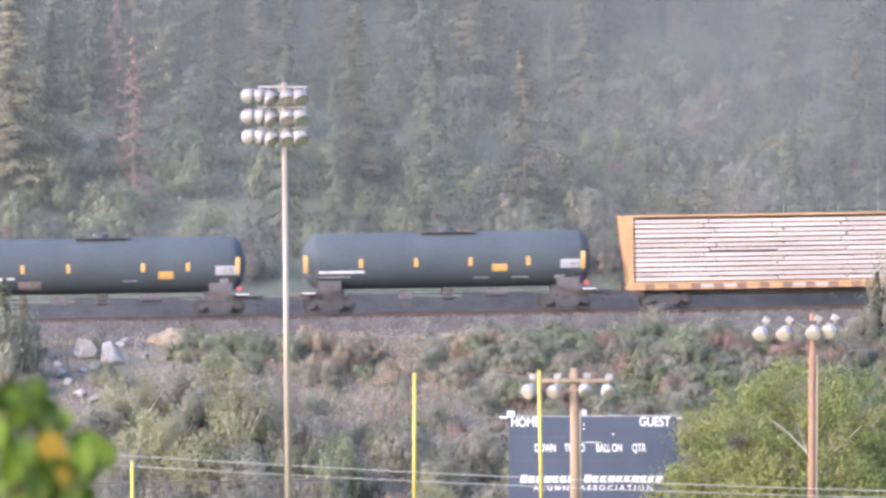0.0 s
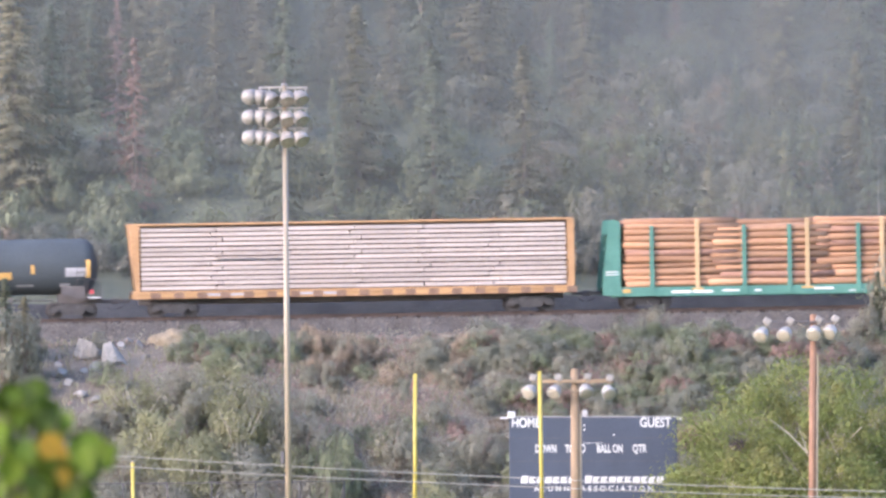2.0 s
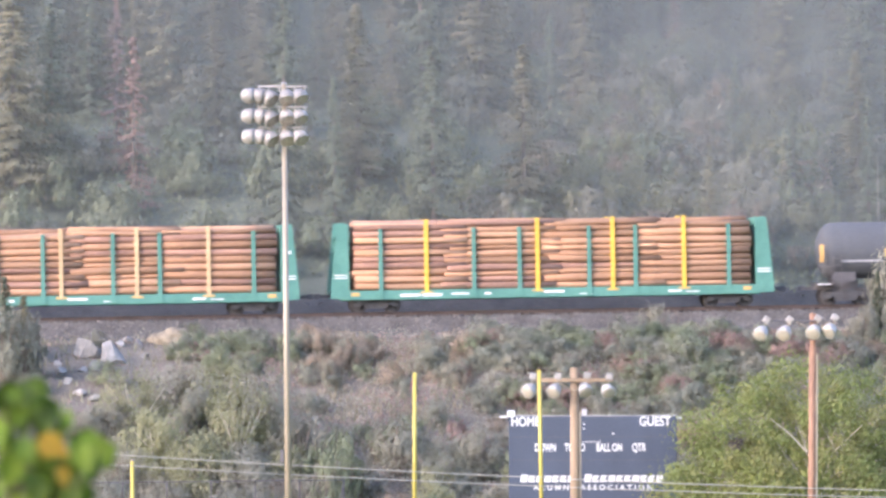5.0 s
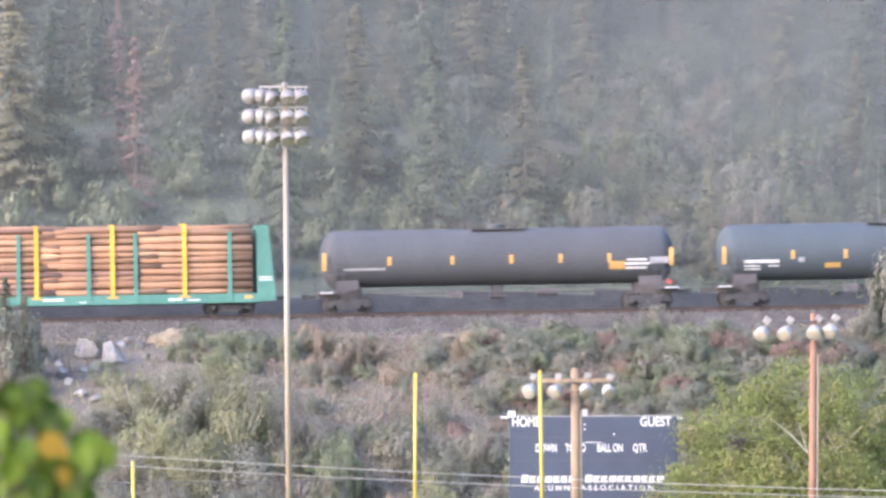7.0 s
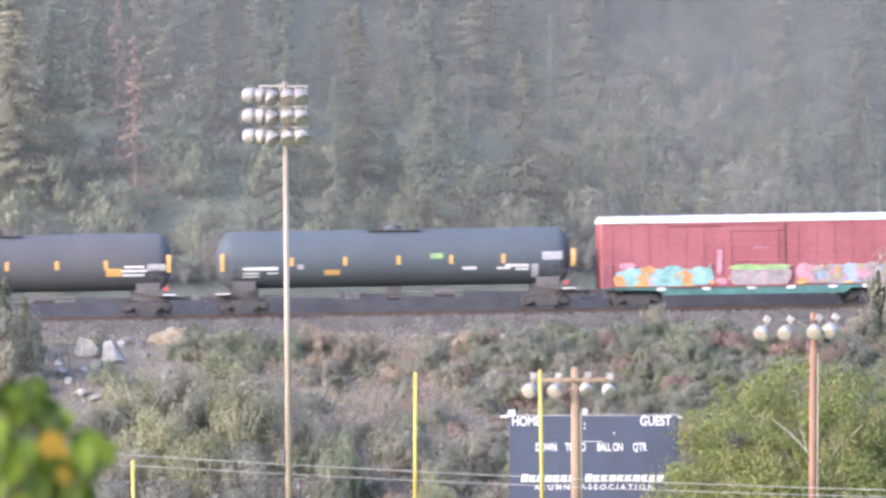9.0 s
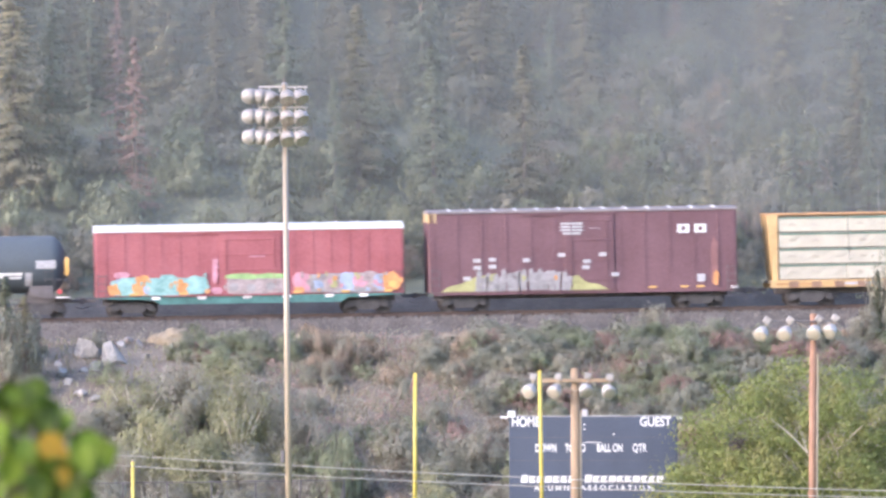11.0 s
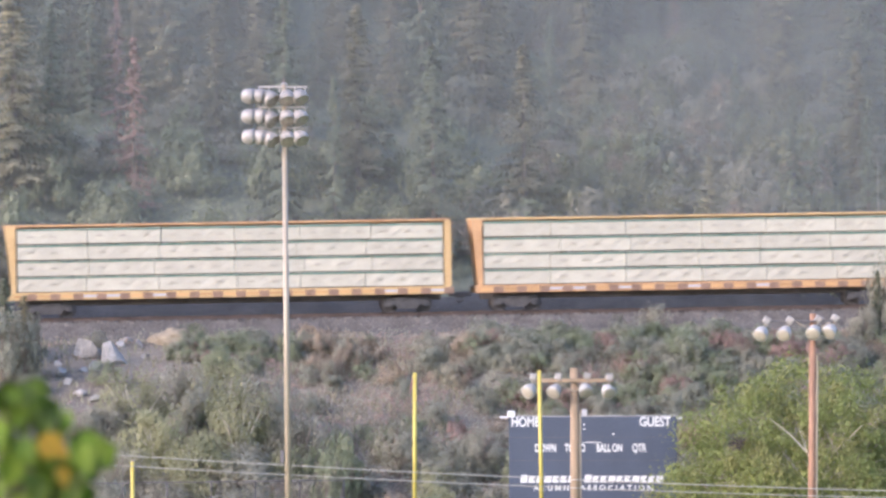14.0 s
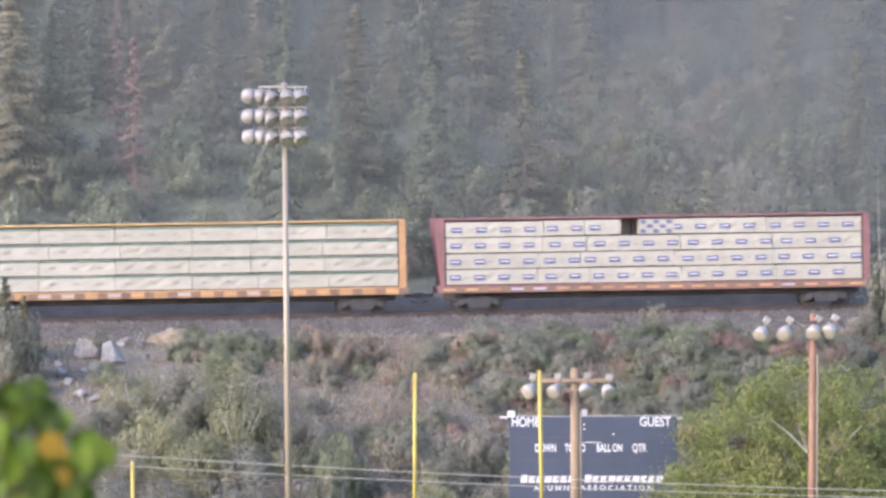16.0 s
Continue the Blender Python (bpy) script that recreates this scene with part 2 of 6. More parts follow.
def box(bm, x0, x1, y0, y1, z0, z1, bevel=0.0):
    c = bmesh.ops.create_cube(bm, size=1, matrix=Matrix.Translation(((x0 + x1) / 2, (y0 + y1) / 2, (z0 + z1) / 2)) @ Matrix.Diagonal((x1 - x0, y1 - y0, z1 - z0, 1)))
    if bevel:
        es = list({e for v in c["verts"] for e in v.link_edges})
        bmesh.ops.bevel(bm, geom=es, offset=bevel, segments=1, affect="EDGES")
    return bm


def B(*a):
    return box(bmesh.new(), *a)


def rod(bm, a, b, r0, r1=None, seg=10):
    a, b = Vector(a), Vector(b)
    d = b - a
    m = Matrix.Translation((a + b) / 2) @ d.to_track_quat("Z", "Y").to_matrix().to_4x4()
    bmesh.ops.create_cone(bm, cap_ends=True, segments=seg, radius1=r0, radius2=r0 if r1 is None else r1, depth=d.length, matrix=m)
    return bm


def prism(bm, outline, y0, y1):
    """An outline in x and z, given depth in y."""
    f = [bm.verts.new((x, y0, z)) for x, z in outline]
    k = [bm.verts.new((x, y1, z)) for x, z in outline]
    n = len(outline)
    bm.faces.new(f)
    bm.faces.new(k[::-1])
    for i in range(n):
        bm.faces.new((f[i], k[i], k[(i + 1) % n], f[(i + 1) % n]))
    bmesh.ops.recalc_face_normals(bm, faces=bm.faces)
    return bm


def revolve(bm, profile, seg=24, m=Matrix.Identity(4)):
    """A profile of (radius, height) turned about z."""
    rings = []
    for r, h in profile:
        rings.append([bm.verts.new(m @ Vector((r * math.cos(a), r * math.sin(a), h))) for a in (2 * math.pi * i / seg for i in range(seg))])
    for p, q in zip(rings, rings[1:]):
        for i in range(seg):
            bm.faces.new((p[i], p[(i + 1) % seg], q[(i + 1) % seg], q[i]))
    bm.faces.new(rings[0][::-1])
    bm.faces.new(rings[-1])
    bmesh.ops.recalc_face_normals(bm, faces=bm.faces)
    return bm


def lettering(name, text, size, material, parent, m, width, bold=0.0, spread=1.0):
    """Text of that height, fitted to a width."""
    cu = bpy.data.curves.new(name, "FONT")
    cu.body, cu.size, cu.extrude, cu.offset, cu.space_character = text, size, 0.004, bold, spread
    cu.align_x, cu.align_y = "CENTER", "CENTER"
    tmp = bpy.data.objects.new(name, cu)
    me = bpy.data.meshes.new_from_object(tmp)
    bpy.data.objects.remove(tmp)
    me.materials.clear()
    me.materials.append(material)
    xs = [v.co.x for v in me.vertices]
    mid, k = (min(xs) + max(xs)) / 2, width / (max(xs) - min(xs))
    bm = bmesh.new()
    bm.from_mesh(me)
    left = set(bm.faces)
    while left:
        # one letter after the other
        todo, found = [left.pop()], []
        while todo:
            f = todo.pop()
            found.append(f)
            for e in f.edges:
                for o in e.link_faces:
                    if o in left:
                        left.remove(o)
                        todo.append(o)
        one, seen = bmesh.new(), {}
        for f in found:
            one.faces.new([seen[v] if v in seen else seen.setdefault(v, one.verts.new(((v.co.x - mid) * k, v.co.y, v.co.z))) for v in f.verts])
        piece("letter", mesh_of("letter", one, material), parent, m)
    bm.free()


# ---- ground ----
def smooth(a, b, x):
    t = max(0.0, min(1.0, (x - a) / (b - a)))
    return t * t * (3 - 2 * t)


TRACK_TURN = radians(5.0)
TRACK_Y, RAIL_Z, GRADE = 400.0, 12.76, 0.0042


def track_y(x):
    return TRACK_Y + x * math.tan(TRACK_TURN)


def ground(x, y):
    bump_ = noise.noise((x * 0.12, y * 0.12, 3.0)) * 0.9 + noise.noise((x * 0.45, y * 0.45, 8.0)) * 0.35
    d = y - track_y(max(-70.0, min(70.0, x)))
    gx = GRADE * max(-70.0, min(70.0, x))
    if y < 200:
        z = 14.3 * (1 - smooth(-5, 130, y))
        return z + bump_ * 0.15
    if d < -9:
        t = max(0.0, min(1.0, (d + 52) / 43.0))
        z = (11.35 + gx) * (t * 0.8 + 0.2 * smooth(0, 1, t))
        return z + bump_ * smooth(-55, -45, d) * (1 - smooth(-14, -9, d))
    if d < -5:
        return 11.35 + gx + (d + 9) * 0.06 + bump_ * 0.1
    if d < 4.2:
        return 11.6 + gx
    cut = 2.5 * smooth(4.2, 9.5, d)
    if d < 9:
        return 11.6 + gx + cut + bump_ * 0.3 * smooth(4.2, 9, d)
    z = 11.6 + gx + cut + (d - 9) * 0.50 - 0.0011 * max(0.0, min(200.0, d - 9)) ** 2
    if d > 209:
        z = 14.1 + gx + 200 * 0.50 - 44 + (d - 209) * 0.05
    return z + bump_ * (0.3 + smooth(9, 20, d))


def axis(*runs):
    out = []
    for a, b, step in runs:
        n = max(1, round((b - a) / step))
        out += [a + (b - a) * i / n for i in range(n)]
    return out + [runs[-1][1]]


gx_ = axis((-3000, -200, 400), (-200, -60, 14), (-60, -32, 4), (-32, 32, 0.5), (32, 60, 4), (60, 200, 14), (200, 3000, 400))
gy_ = axis((-3000, -100, 290), (-100, 130, 10), (130, 340, 15), (340, 412, 0.6), (412, 470, 2), (470, 620, 10), (620, 4600, 400))
gv = [(x, y, ground(x, y)) for y in gy_ for x in gx_]
nx = len(gx_)
gf = [(j * nx + i, j * nx + i + 1, (j + 1) * nx + i + 1, (j + 1) * nx + i) for j in range(len(gy_) - 1) for i in range(nx - 1)]
ground_me = raw_mesh("ground", gv, gf, SOIL, True)
ground_me.materials.append(FOREST_FLOOR)
ground_me.materials.append(TURF)
ground_me.materials.append(TRAIN_SHADE)
for poly in ground_me.polygons:
    cy = poly.center.y - track_y(max(-70.0, min(70.0, poly.center.x)))
    # index 3: the train's shade, put into the colour of the ground
    poly.material_index = 1 if cy > 8 else 2 if cy < -54 else 3 if cy > -1 else 0
tagged(new("ground", ground_me), "dry brown soil of the bank, with turf and forest floor", "ground", kind="structure")



# ---- wildfire smoke that hangs before the hillside, in thin drifting layers ----
def smoke_material(name, density, seed):
    """Sparse grey particles: most light passes, the rest is scattered; thicker and thinner in broad drifts."""
    m = bpy.data.materials.new(name)
    m.use_nodes = True
    n, l = m.node_tree.nodes, m.node_tree.links
    n.remove(n["Principled BSDF"])
    tc, nz, rg = n.new("ShaderNodeTexCoord"), n.new("ShaderNodeTexNoise"), n.new("ShaderNodeMapRange")
    mp = n.new("ShaderNodeMapping")
    mp.inputs["Location"].default_value = (seed, 0, seed * 0.7)
    mp.inputs["Scale"].default_value = (0.05, 0.05, 0.08)
    nz.inputs["Scale"].default_value = 1.0
    nz.inputs["Detail"].default_value = 3
    l.new(tc.outputs["Object"], mp.inputs["Vector"])
    l.new(mp.outputs[0], nz.inputs["Vector"])
    l.new(nz.outputs["Fac"], rg.inputs["Value"])
    rg.inputs["From Min"].default_value, rg.inputs["From Max"].default_value = 0.3, 0.7
    rg.inputs["To Min"].default_value, rg.inputs["To Max"].default_value = density * 0.75, density * 1.25
    clear, fwd, back, half, mix = n.new("ShaderNodeBsdfTransparent"), n.new("ShaderNodeBsdfTranslucent"), n.new("ShaderNodeBsdfDiffuse"), n.new("ShaderNodeMixShader"), n.new("ShaderNodeMixShader")
    for d in (fwd, back):
        d.inputs["Color"].default_value = SMOKE
    half.inputs[0].default_value = 0.6
    l.new(fwd.outputs[0], half.inputs[1])
    l.new(back.outputs[0], half.inputs[2])
    # the smoke pools towards the open gully at +x
    sep, drift, thick = n.new("ShaderNodeSeparateXYZ"), n.new("ShaderNodeMapRange"), n.new("ShaderNodeMath")
    l.new(tc.outputs["Object"], sep.inputs[0])
    l.new(sep.outputs["X"], drift.inputs["Value"])
    drift.inputs["From Min"].default_value, drift.inputs["From Max"].default_value = -24, 20
    drift.inputs["To Min"].default_value, drift.inputs["To Max"].default_value = 0.64, 1.26
    thick.operation = "MULTIPLY"
    l.new(rg.outputs[0], thick.inputs[0])
    l.new(drift.outputs[0], thick.inputs[1])
    l.new(thick.outputs[0], mix.inputs[0])
    l.new(clear.outputs[0], mix.inputs[1])
    l.new(half.outputs[0], mix.inputs[2])
    l.new(mix.outputs[0], n["Material Output"].inputs["Surface"])
    return m


def smoke_layer(d, density, seed):
    """One layer along the hillside, d behind the track, from below the ground up over the trees."""
    bm = bmesh.new()
    xs = [-60 + 6 * i for i in range(21)]
    rows = []
    for x in xs:
        y = track_y(x) + d + min(0.8, d * 0.05) * noise.noise((x * 0.05, seed, 0))
        rows.append([bm.verts.new((x, y + min(0.5, d * 0.03) * math.sin(z * 0.2 + seed), ground(x, y) - 0.5 + z)) for z in (0, 8, 16, 24, 32)])
    for p, q in zip(rows, rows[1:]):
        for i in range(4):
            bm.faces.new((p[i], q[i], q[i + 1], p[i + 1]))
    tagged(mesh_object("smoke_haze", bm, smoke_material("thin_smoke", density, seed), True), "thin blue-grey smoke haze before the hillside woods", "haze", kind="stuff")


SMOKE = (0.275, 0.29, 0.275, 1)
for d, density, seed in ((2.7, 0.17, 2.0), (8.5, 0.14, 5.0), (21.0, 0.15, 9.0), (29.0, 0.16, 14.0)):
    smoke_layer(d, density, seed)

# ballast bed, ties and rails, in the space of the track
TRACK = Matrix.Translation((0, TRACK_Y, RAIL_Z)) @ Matrix.Rotation(TRACK_TURN, 4, "Z") @ Matrix.Rotation(-math.atan(GRADE), 4, "Y")
bed = bmesh.new()
prof = [(-6.0, -1.5), (-3.6, -1.0), (-2.1, -0.24), (2.1, -0.24), (3.6, -1.0), (6.0, -1.5)]
cols = []
for i in range(281):
    x = -70 + i * 0.5
    cols.append([bed.verts.new((x, y + 0.12 * noise.noise((x * 0.7, y, 1)), z + 0.05 * noise.noise((x * 1.3, y, 5)))) for y, z in prof])
for p, q in zip(cols, cols[1:]):
    for i in range(5):
        # from the near rail on, the bed is darkened as train shade
        bed.faces.new((p[i], q[i], q[i + 1], p[i + 1])).material_index = 1 if i > 1 else 0
bed_ob = tagged(mesh_object("ballast_bed", bed, [BALLAST, TRAIN_SHADE]), "grey crushed stone ballast under the rails", "ballast", kind="structure")
bed_ob.matrix_world = TRACK
rng = random.Random(5)
sv, sf = [], []
for i in range(9000):
    x, y = rng.uniform(-27, 27), rng.choice((rng.uniform(-3.7, -1.9), rng.uniform(-9, -3.6)))
    z = -0.24 - max(0, -y - 2.1) * 0.5 if y > -3.6 else -1.0 - min(0.5, (-y - 3.6) * 0.208)
    if y < -6.0:
        z = -1.16 - 0.06 * (-y - 5)
    s = rng.uniform(0.03, 0.09) * (1.0 if y > -3.7 else 1.3)
    a = rng.uniform(0, 6.28)
    k = len(sv)
    sv += [(x + s * math.cos(a), y + s * math.sin(a), z), (x + s * math.cos(a + 2), y + s * math.sin(a + 2), z), (x + s * math.cos(a + 4), y + s * math.sin(a + 4), z), (x, y, z + s * 1.1)]
    sf += [(k, k + 1, k + 3), (k + 1, k + 2, k + 3), (k + 2, k, k + 3)]
stones = tagged(new("gravel", raw_mesh("gravel", sv, sf, GRAVEL)), "loose grey stones beside the railway track", "gravel", kind="stuff")
stones.matrix_world = TRACK
for y in (-0.76, 0.76):
    r = bmesh.new()
    prism(r, [(-0.07, -0.17), (0.07, -0.17), (0.07, -0.15), (0.012, -0.13), (0.012, -0.05), (0.036, -0.035), (0.036, 0), (-0.036, 0), (-0.036, -0.035), (-0.012, -0.05), (-0.012, -0.13), (-0.07, -0.15)], -70, 70)
    rail = tagged(mesh_object("rail", r, RAIL), "rusty brown steel rail on wooden ties", "rail", group="rails of the track", kind="structure")
    rail.matrix_world = TRACK @ Matrix.Translation((0, y, 0)) @ Matrix.Rotation(radians(90), 4, "Z")
tie_me = mesh_of("tie", B(-0.115, 0.115, -1.3, 1.3, -0.36, -0.172, 0.012), TIE)
for i in range(100):
    piece("tie", tie_me, bed_ob, Matrix.Translation((-30 + i * 0.6, rng.uniform(-0.04, 0.04), 0)))


# ---- freight train: x runs along the car, the sunny side is -y, z is height over the rail ----
SCALE = 33.87                            # chart units of the train's make-up for one metre
CARS = []                                # each car with the place of its middle at the start
WHEELS = []
WHEEL_R = 0.42


def travelled(t):
    return (435.0 * t + 0.5 * t * t) / SCALE


def side_frame_mesh():
    bm = bmesh.new()
    prism(bm, [(-1.25, 0.30), (-1.05, 0.62), (-0.62, 0.66), (-0.42, 0.78), (0.42, 0.78), (0.62, 0.66), (1.05, 0.62), (1.25, 0.30), (0.95, 0.28), (0.75, 0.46), (0.48, 0.20), (-0.48, 0.20), (-0.75, 0.46), (-0.95, 0.28)], -0.09, 0.09)
    for x in (-0.88, 0.88):
        rod(bm, (x, -0.17, 0.44), (x, 0.1, 0.44), 0.13, seg=10)
    for x in (-0.2, 0, 0.2):
        rod(bm, (x, -0.02, 0.28), (x, -0.02, 0.62), 0.08, seg=8)
    return mesh_of("side_frame", bm, RUST_TRUCK)


def wheelset_mesh():
    bm = bmesh.new()
    rod(bm, (0, -0.95, 0), (0, 0.95, 0), 0.08, seg=10)
    for s in (-1, 1):
        m = Matrix.Translation((0, 0.70 * s, 0)) @ Matrix.Rotation(radians(-90 * s), 4, "X")
        revolve(bm, [(0.10, 0.10), (0.16, 0.09), (0.20, 0.05), (0.34, 0.04), (0.36, 0.12), (WHEEL_R, 0.12), (WHEEL_R + 0.005, 0.02), (WHEEL_R + 0.03, 0.0), (WHEEL_R + 0.03, -0.015), (0.12, -0.015)], 20, m)
        for k in range(3):
            a = k * 2.1
            rod(bm, (0.26 * math.cos(a), 0.75 * s, 0.26 * math.sin(a)), (0.26 * math.cos(a), 0.78 * s, 0.26 * math.sin(a)), 0.03, seg=6)
    return mesh_of("wheelset", bm, WHEEL)


SIDE_FRAME, WHEELSET = side_frame_mesh(), wheelset_mesh()
COUPLER = mesh_of("coupler", rod(box(B(-0.35, 0.35, -0.09, 0.09, 0.78, 0.96, 0.02), 0.2, 0.5, -0.14, 0.14, 0.72, 1.02, 0.04), (0.0, -0.3, 0.6), (0.3, -0.3, 0.45), 0.03), DARK_STEEL)


def new_car(name, left, right, label, truck_in):
    """An empty car with its running gear; left and right are its ends along the train."""
    car = tagged(new(name), label, name.replace("_", " ").split(" car")[0] + " car" if "car" in name else "freight car", "cars of the freight train")
    half = (right - left) / SCALE / 2
    CARS.append((car, ((left + right) / 2 - 784) / SCALE))
    for s in (-1, 1):
        cx = s * (half - truck_in)
        truck = part("truck", box(box(bmesh.new(), cx - 0.2, cx + 0.2, -1.0, 1.0, 0.42, 0.74, 0.03), cx - 0.45, cx + 0.45, -0.3, 0.3, 0.70, 0.86, 0.03), DARK_STEEL, car)
        for y in (-1.02, 1.02):
            piece("side_frame", SIDE_FRAME, truck, Matrix.Translation((cx, y, 0)) @ Matrix.Rotation(0 if y < 0 else math.pi, 4, "Z"))
        for dx in (-0.88, 0.88):
            w = piece("wheelset", WHEELSET, car, Matrix.Translation((cx + dx, 0, WHEEL_R)))
            WHEELS.append((w, cx + dx))
        piece("coupler", COUPLER, car, Matrix.Translation((s * (half + 0.3), 0, 0)) @ Matrix.Rotation(0 if s > 0 else math.pi, 4, "Z"))
    return car, half


def plate(parent, name, x0, x1, z0, z1, y, material, label="", t=0.012):
    return part(name, B(x0, x1, y - t, y + 0.004, z0, z1), material, parent, label)


def splash(parent, name, x0, x1, z0, z1, y, material, seed, points=14, rough=0.25, t=0.006):
    """A sprayed patch with an uneven rounded outline."""
    r = random.Random(seed)
    cx, cz, rx, rz = (x0 + x1) / 2, (z0 + z1) / 2, (x1 - x0) / 2, (z1 - z0) / 2
    out = []
    for i in range(points):
        a = 2 * math.pi * i / points
        c, s = math.cos(a), math.sin(a)
        k = 1 - rough * r.random()
        sq = 1 / max(abs(c), abs(s)) ** 0.6
        out.append((cx + rx * c * sq * k, cz + rz * s * sq * k))
    return part(name, prism(bmesh.new(), out, y - t, y + 0.05), material, parent)


def gondola_load_ends(L):
    return -L + 0.60, L - 0.42


def center_beam_car(left, right, label, steel, rail_steel, load, seed):
    car, L = new_car("centerbeam_car", left, right, label, 2.3)
    z0, z1 = 0.94, 1.32
    deck = bmesh.new()
    box(deck, -L + 0.15, L - 0.15, -1.36, 1.36, z1 - 0.12, z1, 0.02)
    box(deck, -L + 0.5, L - 0.5, -0.3, 0.3, 0.62, z1 - 0.13, 0.03)
    part("deck", deck, DARK_STEEL, car)
    for y in (-1.38, 1.38):
        part("side_sill", B(-L + 0.12, L - 0.1, y - 0.05, y + 0.05, z0, z1 + 0.02, 0.015), steel, car)
    for i in range(12):
        x = -L + 0.8 + i * (2 * L - 1.6) / 11
        part("truss_post", B(x - 0.06, x + 0.06, -0.08, 0.08, z1, 4.64), steel, car)
        if i < 11:
            part("truss_brace", rod(bmesh.new(), (x, 0, z1 + (0 if i % 2 else 3.2)), (x + (2 * L - 1.6) / 11, 0, z1 + (3.2 if i % 2 else 0)), 0.05, seg=6), steel, car)
    part("top_chord", box(box(bmesh.new(), -L - 0.05, L - 0.05, -1.34, 1.34, 4.72, 4.84, 0.02), -L + 0.3, L - 0.3, -0.2, 0.2, 4.6, 4.75), rail_steel, car)
    # end bulkheads: the plate leans out towards the top at one end
    for s, top, low, inner in ((-1, -L, -L + 0.32, -L + 0.54), (1, L, L, L - 0.36)):
        head = part("bulkhead", prism(bmesh.new(), [(top + 0.02 * -s, 4.72), (top - 0.09 * s, 4.72), (low - 0.09 * s, z1), (low - 0.02 * s, z1)], -1.26, 1.26), steel, car)
        for y in (-1.36, 1.26):
            part("gusset", prism(bmesh.new(), [(top, 4.74), (inner, 4.74), (inner, z1), (low, z1)], y, y + 0.10), steel, head)
        for i in range(4):
            z = z1 + 0.5 + i * 0.75
            part("stiffener", B(min(low, inner) + 0.02, max(low, inner) - 0.02, -1.25, 1.25, z, z + 0.08), steel, head)
    rr = random.Random(seed)
    dash = mesh_of("reflective_dash", B(-0.33, 0.33, -0.008, 0.008, -0.065, 0.065), REFLECT_DULL)
    dash_w = mesh_of("reflective_dash", B(-0.33, 0.33, -0.008, 0.008, -0.065, 0.065), SIGN_GREY)
    for i in range(19):
        x = -L + 0.75 + i * (2 * L - 1.5) / 18
        piece("reflective_dash", dash_w if i in (3, 4) or rr.random() < 0.12 else dash, car, Matrix.Translation((x, -1.436, 1.13)))
    gaps = bmesh.new()
    for i in range(19):
        x = -L + 0.75 + (i + 0.5) * (2 * L - 1.5) / 18
        box(gaps, x - 0.26, x + 0.26, -1.438, -1.425, z0 + 0.02, 1.27)
    tagged(part("stake_pocket", gaps, SILL_BROWN, car), kind="stuff")
    load(car, L, rr)
    return car


def stud_load(car, L, rr):
    """Thirteen thin courses of unwrapped lumber, parted by dark strips coloured as shaded gaps."""
    a, b = gondola_load_ends(L)
    cuts = [a, a + 3.9, a + 7.45, a + 11.1, a + 14.7, a + 18.3, b]
    h = (4.60 - 1.34) / 13
    for i in range(13):
        for j in range(6):
            shift = (0.0, 0.35, -0.25)[i % 3]
            x0 = cuts[j] + 0.004 + (shift if j else 0)
            x1 = cuts[j + 1] - 0.004 + (shift if j < 5 else 0)
            z = 1.34 + i * h + rr.uniform(-0.008, 0.008)
            bm = bmesh.new()
            n = 2
            for k in range(n):
                box(bm, x0 + rr.uniform(0, 0.03), x1 - rr.uniform(0, 0.03), -1.33 + rr.uniform(-0.03, 0.02), -0.12, z + 0.062 + k * (h - 0.07) / n, z + 0.062 + (k + 1) * (h - 0.07) / n - 0.008)
            bundle = part("lumber_course", bm, STUD, car)
            # a solid dark bar puts the shade of an open slot into colour
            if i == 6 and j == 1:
                part("slot_shade", B(x0 + 0.05, x1 - 0.05, -1.40, -1.30, z + 0.03, z + 0.13), DARK_STEEL, car)
        # full-length strip in the shaded colour of the gap between courses
        part("gap_strip", B(a + 0.02, b - 0.02, -1.22, -0.2, 1.34 + i * h, 1.34 + i * h + 0.06), GAP_SHADE, car)
    part("far_load", B(a, b, 0.12, 1.33, 1.34, 4.55, 0.03), STUD, car)
    part("strap", B(a, b, -1.36, -1.2, 4.60, 4.63), DARK_STEEL, car)


